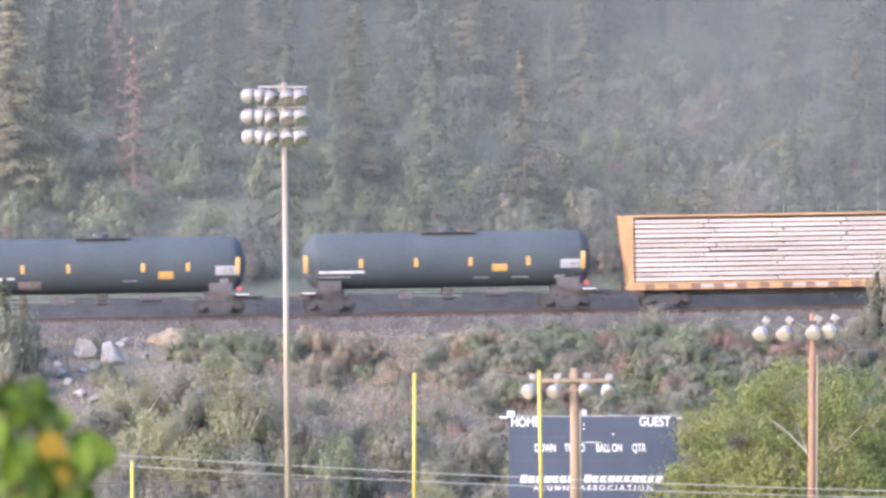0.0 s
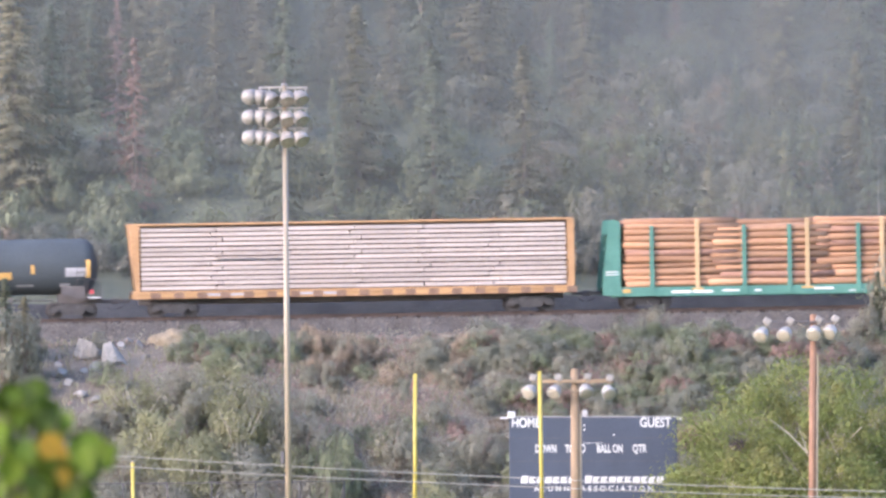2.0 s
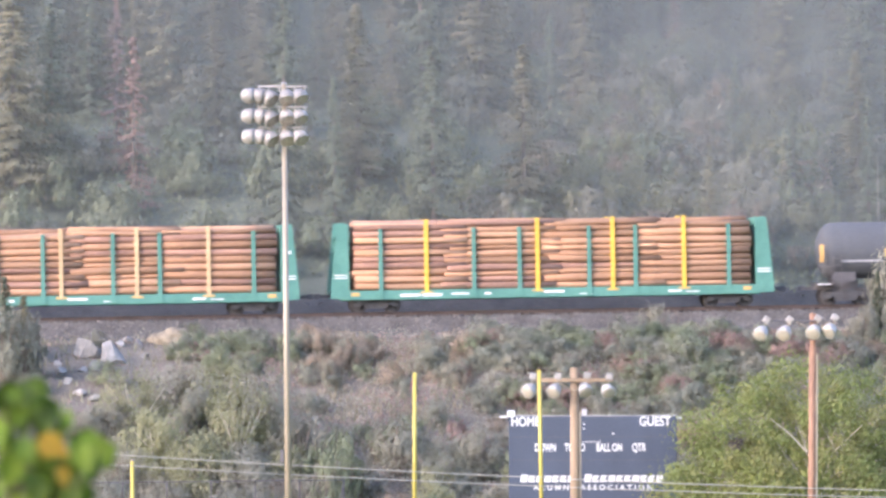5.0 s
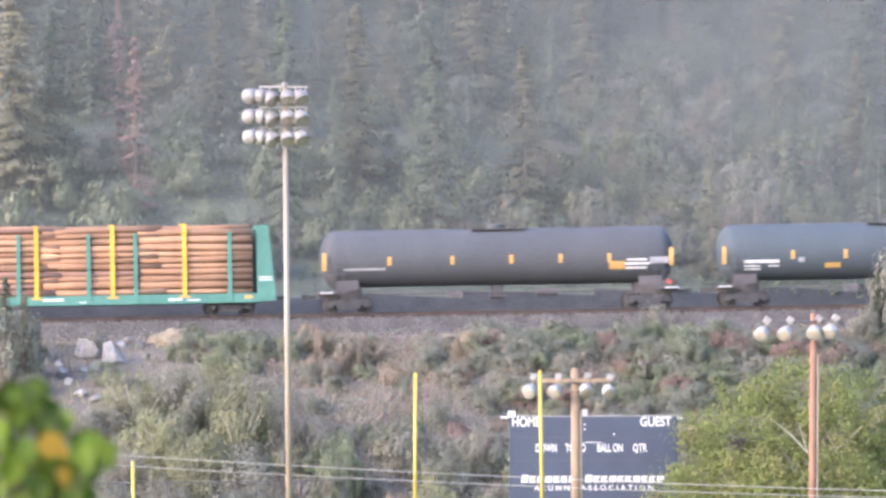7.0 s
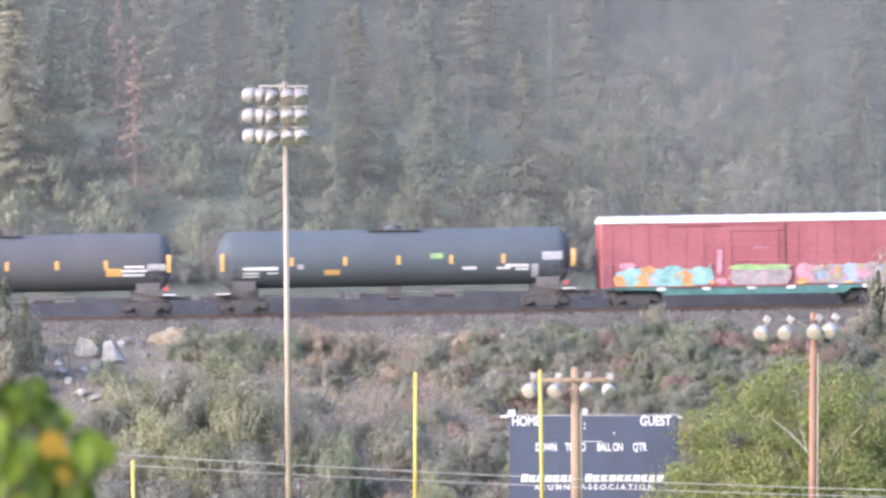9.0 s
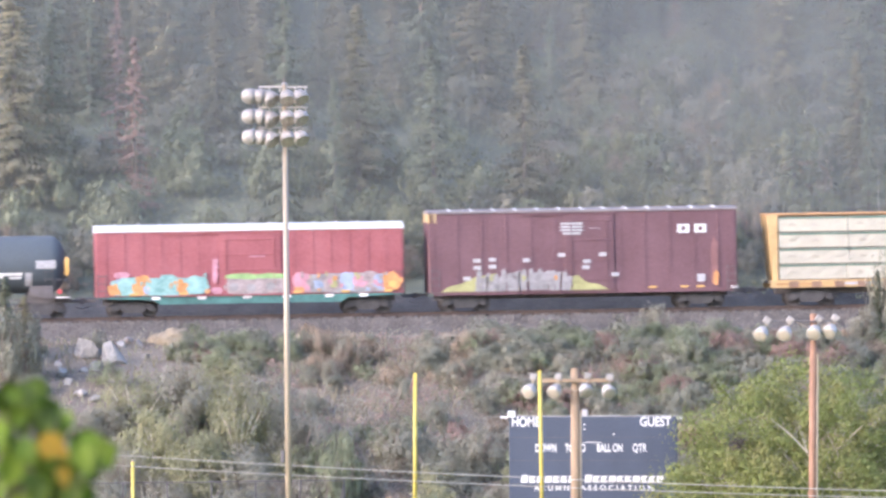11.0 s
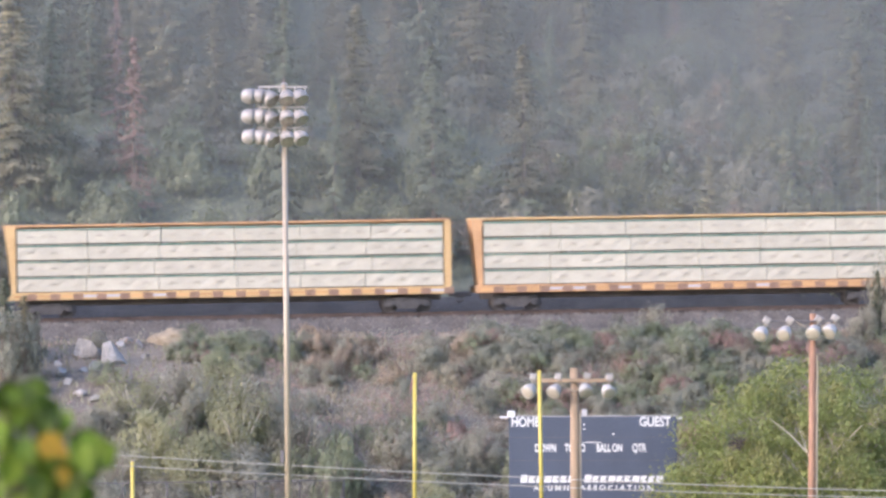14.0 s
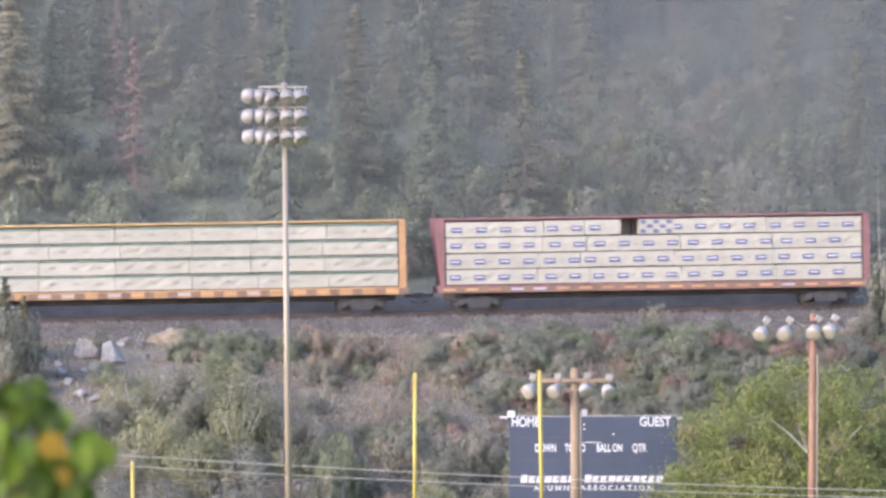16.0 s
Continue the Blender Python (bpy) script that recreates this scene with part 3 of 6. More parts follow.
def wrapped_load(kind):
    def fill(car, L, rr):
        a, b = gondola_load_ends(L)
        h = (4.66 - 1.36) / 4
        for i in range(4):
            base = [0, 3.75, 7.4, 11.1, 14.75, 18.3] if kind == "green" else [0, 4.9, 7.35, 12.3, 17.1]
            cuts = [a + (c + rr.uniform(-0.35, 0.35) if c else 0) for c in base] + [b]
            z = 1.36 + i * h
            for j in range(len(cuts) - 1):
                x0, x1 = cuts[j] + 0.015, cuts[j + 1] - 0.015
                if kind == "blue" and i == 3 and j == 2:
                    x1 = a + 9.14
                if kind == "blue" and i == 3 and j == 3:
                    x0 = a + 10.1
                dz, dy = rr.uniform(-0.012, 0.012), rr.uniform(-0.035, 0.015)
                y = -1.345 + dy
                bm = bmesh.new()
                n = max(4, int((x1 - x0) / 0.35))
                # wrap with shallow sags between the straps
                grid = []
                for k in range(n + 1):
                    x = x0 + (x1 - x0) * k / n
                    w = 0.012 * math.sin(k * 1.9 + i) + rr.uniform(-0.008, 0.008)
                    grid.append([bm.verts.new((x, yy, zz)) for yy, zz in ((-0.12, z + dz + 0.02), (y, z + dz + 0.03), (y - w, z + dz + h * 0.35), (y + w, z + dz + h * 0.7), (y, z + dz + h - 0.035), (-0.12, z + dz + h - 0.02 + w))])
                for p, q in zip(grid, grid[1:]):
                    for k in range(5):
                        bm.faces.new((p[k], q[k], q[k + 1], p[k + 1]))
                for g in (grid[0], grid[-1]):
                    bm.faces.new(g)
                bmesh.ops.recalc_face_normals(bm, faces=bm.faces)
                pack = part("lumber_package", bm, WRAP if kind == "green" else WRAP_B, car)
                yf = y - 0.03
                if kind == "green":
                    part("green_band", B(x0 + 0.01, x1 - 0.01, yf - 0.004, yf + 0.05, z + dz + h - 0.115 - rr.uniform(0, 0.02), z + dz + h - 0.06), GREEN_BAND, pack)
                    n = int((x1 - x0) / 1.22)
                    for k in range(n):
                        x = x0 + 0.45 + k * 1.22 + rr.uniform(-0.05, 0.05)
                        zz = z + dz + h * 0.44 + rr.uniform(-0.02, 0.02)
                        part("print", box(B(x, x + 0.42, yf - 0.014, yf + 0.03, zz, zz + 0.03), x + 0.08, x + 0.34, yf - 0.014, yf + 0.03, zz + 0.07, zz + 0.095), FAINT_PRINT, pack)
                else:
                    n = int((x1 - x0 - 0.2) / 1.27)
                    off = rr.uniform(0.15, 0.45)
                    for k in range(n + 1):
                        x = x0 + off + k * 1.27
                        if x + 0.55 > x1:
                            break
                        zz = z + dz + h * 0.30
                        logo = part("blue_print", B(x, x + 0.56, yf - 0.014, yf + 0.03, zz, zz + 0.26), BLUE_PRINT, pack)
                        part("pale_bar", B(x + 0.06, x + 0.50, yf - 0.019, yf, zz + 0.12, zz + 0.17), SIGN_WHITE, pack)
                        if x + 1.0 < x1:
                            part("print", B(x + 0.74, x + 0.98, yf - 0.014, yf + 0.03, zz + 0.13, zz + 0.16), FAINT_PRINT, pack)
            part("bolster", B(a, b, -1.25, -0.15, z - 0.02, z + 0.03), TIE, car)
        if kind == "blue":
            # a gap in the top course shows the patterned end of a far package
            pat = part("package_end", B(a + 10.11, a + 11.95, -1.40, -1.385, 1.36 + 3 * h + 0.04, 1.36 + 4 * h - 0.05), WRAP_B, car)
            for k in range(5):
                for q in range(3):
                    if (k + q) % 2 == 0:
                        splash(pat, "purple_diamond", a + 10.15 + k * 0.34, a + 10.49 + k * 0.34, 1.36 + 3 * h + 0.07 + q * 0.24, 1.36 + 3 * h + 0.30 + q * 0.24, -1.402, BLUE_PRINT, k * 3 + q, 8, 0.2)
        part("far_load", B(a, b, 0.12, 1.33, 1.36, 4.6, 0.03), WRAP, car)
    return fill


def log_car(left, right, label, strap, seed):
    car, L = new_car("log_car", left, right, label, 2.35)
    part("deck", box(B(-L + 0.1, L - 0.1, -1.4, 1.4, 0.98, 1.12, 0.02), -L + 0.6, L - 0.6, -0.3, 0.3, 0.6, 0.97), GREEN_STEEL, car)
    for y in (-1.42, 1.42):
        part("side_sill", prism(bmesh.new(), [(-L, 1.14), (L, 1.14), (L, 0.74), (L - 1.3, 0.66), (-L + 1.3, 0.66), (-L, 0.74)], y - 0.05, y + 0.05), GREEN_STEEL, car)
    for s in (-1, 1):
        bm = bmesh.new()
        out = [(s * (L + 0.02), 1.12), (s * (L - 0.95), 1.12), (s * (L - 0.95), 4.55), (s * (L - 0.62), 4.68), (s * (L - 0.34), 4.62)]
        for y in (-1.44, 1.34):
            prism(bm, out, y, y + 0.10)
        box(bm, min(s * (L - 0.95), s * (L - 0.87)), max(s * (L - 0.95), s * (L - 0.87)), -1.34, 1.34, 1.12, 4.6)
        for k in range(4):
            z = 1.6 + k * 0.75
            box(bm, min(s * (L - 0.9), s * (L - 0.3)), max(s * (L - 0.9), s * (L - 0.3)), -1.34, 1.34, z, z + 0.07)
        b = part("bulkhead", bm, GREEN_STEEL, car)
        x = s * (L - 0.5)
        part("marking", box(box(bmesh.new(), x - 0.34, x + 0.34, -1.452, -1.43, 1.78, 1.84), x - 0.34, x + 0.34, -1.452, -1.43, 1.92, 1.98), SIGN_WHITE, b)
        part("marking", B(x - 0.1, x + 0.3, -1.452, -1.43, 0.98, 1.02), SIGN_WHITE, b)
        if s > 0 and seed == 1:
            part("white_tag", B(x - 0.12, x + 0.12, -1.455, -1.43, 3.1, 3.26), SIGN_WHITE, b)
    rr = random.Random(seed)
    width = 2 * L
    for f in (0.112, 0.322, 0.425, 0.582, 0.687, 0.898):
        x = -L + width * f
        for y in (-1.52, 1.40):
            part("stake", prism(bmesh.new(), [(x - 0.16, 0.7), (x + 0.16, 0.7), (x + 0.11, 1.4), (x + 0.10, 4.32), (x - 0.10, 4.32), (x - 0.11, 1.4)], y, y + 0.12), GREEN_STEEL, car)
    for k, f in enumerate((0.2155, 0.466, 0.636, 0.797)):
        x = -L + width * f
        for y in (-1.50, 1.41):
            part("load_stake", B(x - 0.11, x + 0.11, y, y + 0.09, 1.0, 4.62 + (0.16 if seed == 2 else 0.0), 0.015), strap, car, "tall yellow steel stake")
        part("foot_plate", B(x - 0.3, x + 0.3, -1.49, -1.46, 0.96, 1.06), REFLECT, car)
    # white lettering along the sill, too small to read
    for x0, x1, z0, z1 in ((0.155, 0.20, 0.80, 0.94), (0.205, 0.25, 0.80, 0.94), (0.27, 0.31, 0.86, 0.95), (0.345, 0.36, 0.84, 0.95), (0.48, 0.525, 0.88, 1.0), (0.56, 0.59, 0.78, 0.83), (0.76, 0.79, 0.82, 0.92), (0.80, 0.83, 0.80, 0.86)):
        plate(car, "lettering_bar", -L + width * x0, -L + width * x1, z0, z1, -1.475, SIGN_WHITE)
    for x in (0.045, 0.93):
        plate(car, "reflector", -L + width * x, -L + width * x + 0.42, 0.86, 1.04, -1.475, REFLECT)
    # the logs: four bunks of round timber
    meshes = []
    for k in range(8):
        bm = bmesh.new()
        n = 9
        r0 = 0.138 + 0.011 * k
        rings = []
        for i in range(4):
            x = -2.72 + i * 1.815
            r = r0 * (1 - 0.03 * i)
            wy, wz = rr.uniform(-0.03, 0.03), rr.uniform(-0.03, 0.03)
            rings.append([bm.verts.new((x, wy + r * math.cos(2 * math.pi * j / n) * rr.uniform(0.96, 1.04), wz + r * math.sin(2 * math.pi * j / n))) for j in range(n)])
        for p, q in zip(rings, rings[1:]):
            for j in range(n):
                bm.faces.new((p[j], p[(j + 1) % n], q[(j + 1) % n], q[j]))
        bm.faces.new(rings[0][::-1])
        bm.faces.new(rings[-1])
        bmesh.ops.recalc_face_normals(bm, faces=bm.faces)
        meshes.append(mesh_of("log", bm, LOG_DARK if k in (2, 5) else LOG, True))
    a, b = -L + 1.0, L - 1.0
    step = (b - a) / 4
    for bunk in range(4):
        cx = a + step * (bunk + 0.5)
        top = 4.62 + rr.uniform(-0.05, 0.12) + (0.12 if seed == 2 else 0.1 if bunk in (1, 2) else 0)
        for col in range(7):
            y = -1.24 + col * 0.413
            z = 1.13
            while True:
                k = rr.randrange(8)
                r = 0.138 + 0.011 * k
                if z + 1.75 * r > top + 0.05 - 0.05 * abs(col - 3):
                    break
                piece("log", meshes[k], car, Matrix.Translation((max(a + 0.6 * step, min(b - 0.6 * step, cx + rr.uniform(-0.3, 0.3))), y + rr.uniform(-0.03, 0.03), z + r)) @ Matrix.Rotation(rr.uniform(-0.014, 0.014), 4, "Y") @ Matrix.Rotation(rr.uniform(0, 6), 4, "X") @ Matrix.Rotation(rr.choice((0, math.pi)), 4, "Z") @ Matrix.Diagonal((step / 5.45 * rr.uniform(1.10, 1.17), 1, 1, 1)))
                z += 1.86 * r
    return car


def tank_car(left, right, label, paint, top, radius, bars, ends, marks, seed, dome=0.0):
    """bars: small reflectors; ends: the tall ones; marks: (x0, x1, z0, z1, material, name)."""
    car, L = new_car("tank_car", left, right, label, 1.55)
    cz = top - radius
    bm = bmesh.new()
    half = L - 0.12
    prof = [(0.02, -half), (radius * 0.45, -half + 0.10), (radius * 0.78, -half + 0.32), (radius * 0.95, -half + 0.58), (radius, -half + 0.85)]
    n = 10
    for i in range(1, n):
        x = -half + 0.85 + (2 * half - 1.7) * i / n
        prof.append((radius, x))
    prof += [(r, -x) for r, x in prof[4::-1]]
    revolve(bm, prof, 40, Matrix.Translation((0, 0, cz)) @ Matrix.Rotation(radians(90), 4, "Y"))
    tank = part("tank", bm, paint, car, smooth=True)
    for s in (-1, 1):
        x = s * (L - 1.4)
        bm = bmesh.new()
        prism(bm, [(s * (L + 0.02), 0.78), (s * (L + 0.02), 1.06), (s * (L - 1.2), 1.12), (s * (L - 1.9), 1.75), (s * (L - 2.3), 1.75), (s * (L - 2.3), 0.80)], -0.42, 0.42)
        for y in (-1.15, 1.05):
            prism(bm, [(s * (L - 0.9), 1.0), (s * (L - 0.9), 1.7), (s * (L - 2.1), 1.7), (s * (L - 2.1), 1.25)], y, y + 0.1)
        part("saddle", bm, DARK_STEEL, car)
        for y in (-1.38, 1.38):
            bm = bmesh.new()
            rod(bm, (s * (L - 0.05), y, 1.1), (s * (L - 0.05), y, 2.0), 0.02, seg=6)
            rod(bm, (s * (L - 0.75), y, 1.1), (s * (L - 0.75), y, 2.0), 0.02, seg=6)
            rod(bm, (s * (L - 0.05), y, 2.0), (s * (L - 0.75), y, 2.0), 0.02, seg=6)
            part("end_railing", bm, DARK_STEEL, car)
        part("end_platform", B(min(s * L, s * (L - 0.95)), max(s * L, s * (L - 0.95)), -1.45, 1.45, 1.06, 1.11), DARK_STEEL, car)
        part("step_edge", B(min(s * (L - 0.05), s * (L - 0.75)), max(s * (L - 0.05), s * (L - 0.75)), -1.47, -1.45, 1.04, 1.10), SIGN_WHITE, car)
        bm = bmesh.new()
        for dx in (0.0, 0.4):
            rod(bm, (s * (L - 0.9 - dx), -1.5, 0.55), (s * (L - 0.9 - dx), -1.45, 2.6), 0.018, seg=6)
        for k in range(6):
            rod(bm, (s * (L - 0.9), -1.48, 0.6 + k * 0.36), (s * (L - 1.3), -1.48, 0.6 + k * 0.36), 0.014, seg=6)
        part("ladder", bm, DARK_STEEL, car)
    bm = bmesh.new()
    revolve(bm, [(0.42, top - 0.25), (0.42, top + 0.16), (0.38, top + 0.22), (0.12, top + 0.24)], 20)
    part("manway", bm, paint, car)
    bm = bmesh.new()
    for y in (-0.75, 0.75):
        rod(bm, (-1.4, y, top + 0.35), (1.4, y, top + 0.35), 0.02, seg=6)
        for x in (-1.4, -0.5, 0.5, 1.4):
            rod(bm, (x, y, top - 0.2), (x, y, top + 0.35), 0.02, seg=6)
    box(bm, -1.4, 1.4, -0.8, 0.8, top - 0.04, top + 0.01)
    part("top_platform", bm, DARK_STEEL, car)
    part("outlet_valve", rod(B(-0.3, 0.3, -0.3, 0.3, 0.62, cz - radius + 0.1, 0.05), (-0.5, -0.4, 0.75), (0.5, -0.4, 0.75), 0.05), DARK_STEEL, car)
    part("brake_gear", box(rod(rod(bmesh.new(), (-L + 2.5, -0.5, 0.95), (L - 2.5, -0.5, 0.95), 0.035, seg=6), (2.0, -0.45, 0.95), (3.1, -0.45, 0.95), 0.2, seg=10), -2.6, -1.9, -0.9, -0.4, 0.7, 1.1), DARK_STEEL, car)

    def skin(z):
        return -math.sqrt(max(0.02, radius ** 2 - (z - cz) ** 2))

    def mark(x0, x1, z0, z1, material, name):
        """A thin strip that follows the tank's curve."""
        b = bmesh.new()
        cols = []
        for i in range(5):
            z = z0 + (z1 - z0) * i / 4
            cols.append([b.verts.new((x, skin(z) - 0.022, z)) for x in (x0, x1)] + [b.verts.new((x, skin(z) + 0.01, z)) for x in (x1, x0)])
        for p, q in zip(cols, cols[1:]):
            for i in range(4):
                b.faces.new((p[i], p[(i + 1) % 4], q[(i + 1) % 4], q[i]))
        b.faces.new(cols[0][::-1])
        b.faces.new(cols[-1])
        bmesh.ops.recalc_face_normals(b, faces=b.faces)
        part(name, b, material, car)

    zr = cz - 0.12
    for x in bars:
        mark(-L + x / SCALE - 0.1, -L + x / SCALE + 0.1, zr - 0.24, zr + 0.22, REFLECT, "reflector")
    for x in ends:
        mark(-L + x / SCALE - 0.11, -L + x / SCALE + 0.11, zr - 0.46, zr + 0.46, REFLECT, "end_reflector")
    for x0, x1, z0, z1, material, name in marks:
        mark(-L + x0 / SCALE, -L + x1 / SCALE, zr + z0, zr + z1, material, name)
    wheel = bmesh.new()
    rod(wheel, (L - 0.55, -1.42, 1.38), (L - 0.55, -1.38, 1.38), 0.13, seg=14)
    part("handbrake_disc", wheel, TAIL_RED, car, "red round handbrake disc")
    return car


def boxcar(left, right, label, paint, top, eave, bottom, roof, seed, ribs, door):
    car, L = new_car("boxcar", left, right, label, 1.9)
    w = 1.47
    body = bmesh.new()
    box(body, -L, L, -w, w, bottom, eave, 0.03)
    part("body", body, paint, car)
    n = 14
    for i in range(n):
        x0, x1 = -L - 0.03 + (2 * L + 0.06) * i / n, -L - 0.03 + (2 * L + 0.06) * (i + 1) / n
        rf = bmesh.new()
        f, k = ([rf.verts.new((x, yy, zz)) for yy, zz in ((-w - 0.05, eave + 0.005), (-w - 0.05, eave + 0.10), (0, top - 0.06), (w + 0.05, eave + 0.10), (w + 0.05, eave + 0.005))] for x in (x0, x1))
        for j in range(5):
            rf.faces.new((f[j], k[j], k[(j + 1) % 5], f[(j + 1) % 5]))
        rf.faces.new(f[::-1])
        rf.faces.new(k)
        bmesh.ops.recalc_face_normals(rf, faces=rf.faces)
        panel = part("roof_panel", rf, roof, car)
        if i == n - 1:
            break
        rb = bmesh.new()
        f, k = ([rb.verts.new((x, yy, zz)) for yy, zz in ((-w - 0.06, eave + 0.02), (-w - 0.06, eave + 0.135), (0, top - 0.02), (w + 0.06, eave + 0.135), (w + 0.06, eave + 0.02))] for x in (x1 - 0.05, x1 + 0.05))
        for j in range(5):
            rb.faces.new((f[j], k[j], k[(j + 1) % 5], f[(j + 1) % 5]))
        rb.faces.new(f[::-1])
        rb.faces.new(k)
        bmesh.ops.recalc_face_normals(rb, faces=rb.faces)
        part("roof_rib", rb, ROOF_WHITE, panel)
    part("eave_rail", B(-L - 0.03, L + 0.03, -w - 0.075, -w - 0.052, eave + 0.0, eave + 0.11), roof, car)
    d0, d1 = -L + 2 * L * door[0], -L + 2 * L * door[1]
    for x in ribs:
        xx = -L + 2 * L * x
        if not d0 - 0.1 < xx < d1 + 0.1:
            part("side_post", prism(bmesh.new(), [(xx - 0.09, bottom + 0.05), (xx + 0.09, bottom + 0.05), (xx + 0.09, eave - 0.05), (xx - 0.09, eave - 0.05)], -w - 0.03, -w + 0.002), paint, car)
    dr = part("door", B(d0, d1, -w - 0.09, -w - 0.005, bottom + 0.1, eave - 0.18, 0.02), paint, car)
    for k in range(4):
        z = bottom + 0.55 + k * (eave - bottom - 1.0) / 3
        part("door_rib", B(d0 + 0.08, d1 - 0.08, -w - 0.12, -w - 0.085, z - 0.05, z + 0.05, 0.015), paint, dr)
    for x in (d0 + 0.35, d1 - 0.35):
        part("lock_rod", rod(bmesh.new(), (x, -w - 0.13, bottom + 0.15), (x, -w - 0.13, eave - 0.25), 0.025, seg=6), paint, dr)
    part("door_track", box(B(d0 - (d1 - d0) * 0.9, d1 + 0.2, -w - 0.10, -w - 0.004, eave - 0.16, eave - 0.09), d0 - (d1 - d0) * 0.9, d1 + 0.2, -w - 0.12, -w - 0.004, bottom + 0.0, bottom + 0.07), paint, car)
    under = bmesh.new()
    box(under, -L + 0.4, L - 0.4, -0.3, 0.3, 0.62, bottom - 0.02)
    for i in range(8):
        x = -L + 1 + i * (2 * L - 2) / 7
        box(under, x - 0.08, x + 0.08, -1.3, 1.3, bottom - 0.22, bottom - 0.01)
    rod(under, (1.2, -0.8, 0.85), (2.2, -0.8, 0.85), 0.2, seg=10)
    part("underframe", under, DARK_STEEL, car)
    for s in (-1, 1):
        bm = bmesh.new()
        x = s * (L - 0.3)
        for dx in (-0.22, 0.22):
            rod(bm, (x + dx, -w - 0.07, 0.55), (x + dx, -w - 0.07, 2.2), 0.018, seg=6)
        for k in range(5):
            rod(bm, (x - 0.22, -w - 0.07, 0.6 + k * 0.38), (x + 0.22, -w - 0.07, 0.6 + k * 0.38), 0.016, seg=6)
        part("ladder", bm, DARK_STEEL, car)
    return car, L, w


tank_car(-75, 440, "black tank car with yellow reflectors and grey placards", BLACK_TANK, 4.12, 1.45, (117, 197, 328, 407), (8, 494),
         ((355, 381, -0.62, -0.22, REFLECT, "placard"), (455, 492, -0.45, 0.02, SIGN_GREY, "placard"), (462, 477, -0.85, -0.65, SIGN_GREY, "small_placard"), (65, 103, -0.55, -0.42, SIGN_WHITE, "lettering_bar"), (110, 150, -1.05, -0.65, PAINT_BROWN, "faded_patch"), (292, 318, -0.72, -0.66, SIGN_GREY, "lettering_bar")), 1)
tank_car(530, 1052, "black tank car with yellow reflectors and white lettering", BLACK_TANK, 4.15, 1.45, (106, 203, 299, 401), (8, 498),
         ((337, 364, -0.52, -0.14, REFLECT, "placard"), (458, 494, -0.40, 0.06, SIGN_GREY, "placard"), (32, 112, -0.52, -0.38, SIGN_WHITE, "lettering_bar"), (32, 88, -0.74, -0.66, SIGN_GREY, "lettering_bar"), (372, 402, -0.88, -0.8, SIGN_GREY, "lettering_bar"), (305, 332, -0.88, -0.8, SIGN_GREY, "lettering_bar"), (448, 466, -0.95, -0.75, SIGN_GREY, "small_placard")), 2)
center_beam_car(1100, 1884, "orange centerbeam flat car loaded with pale unwrapped lumber", ORANGE_STEEL, ORANGE_STEEL, stud_load, 3)
log_car(1933, 2714, "green bulkhead flat car loaded with peeled logs", STRAP, 1)
log_car(2770, 3553, "green log car with bright yellow stakes and reddish logs", STRAP_BRIGHT, 2)
tank_car(3629, 4266, "brownish tank car, paled as by haze, with yellow reflectors", BROWN_TANK, 4.28, 1.48, (125, 236, 340, 427, 513), (10, 623),
         ((513, 541, -0.62, -0.2, REFLECT, "placard"), (545, 580, -0.18, -0.08, SIGN_WHITE, "lettering_bar"), (540, 585, -0.40, -0.28, SIGN_WHITE, "lettering_bar"), (542, 580, -0.62, -0.5, SIGN_WHITE, "lettering_bar"), (585, 618, -0.35, 0.0, SIGN_GREY, "placard"), (45, 118, -0.48, -0.36, SIGN_GREY, "lettering_bar")), 4)
tank_car(4333, 4970, "black tank car, paled blue-grey as by haze, with a green sprayed tag", BLUE_TANK, 4.28, 1.48, (135, 229, 323, 416, 508), (13, 631),
         ((49, 111, -0.42, -0.26, SIGN_WHITE, "lettering_bar"), (49, 78, -0.62, -0.54, SIGN_WHITE, "lettering_bar"), (92, 111, -0.62, -0.54, SIGN_WHITE, "lettering_bar"), (49, 78, -0.78, -0.70, SIGN_WHITE, "lettering_bar"), (145, 156, -0.4, -0.15, SIGN_GREY, "small_placard"), (193, 220, -0.72, -0.46, REFLECT, "placard"), (379, 401, 0.05, 0.32, PAINT_GREEN, "sprayed_tag"), (436, 461, -0.56, -0.4, SIGN_WHITE, "lettering_bar"), (511, 553, -0.44, -0.3, SIGN_WHITE, "sprayed_tag"), (496, 520, -0.56, -0.44, SIGN_WHITE, "sprayed_tag"), (530, 552, -0.62, -0.5, SIGN_WHITE, "sprayed_tag"), (577, 612, -0.1, 0.32, SIGN_GREY, "placard"), (558, 570, -1.0, -0.3, SIGN_GREY, "small_placard")), 5)

# red boxcar with sprayed letters along its lower third
car, L, w = boxcar(5015, 5556, "faded red boxcar with bright roof and colourful sprayed graffiti", BOX_RED, 4.82, 4.38, 1.02, ROOF_WHITE, 6,
                   [0.03, 0.09, 0.15, 0.21, 0.27, 0.33, 0.64, 0.70, 0.76, 0.82, 0.88, 0.94, 0.985], (0.40, 0.60))
part("sill", prism(bmesh.new(), [(-L + 0.05, 1.03), (L - 0.05, 1.03), (L - 0.05, 0.95), (L - 2.9, 0.86), (L - 3.3, 0.62), (-L + 3.3, 0.62), (-L + 2.9, 0.86), (-L + 0.05, 0.95)], -w - 0.03, -w + 0.06), SILL_TEAL, car)
U = 2 * L / 541
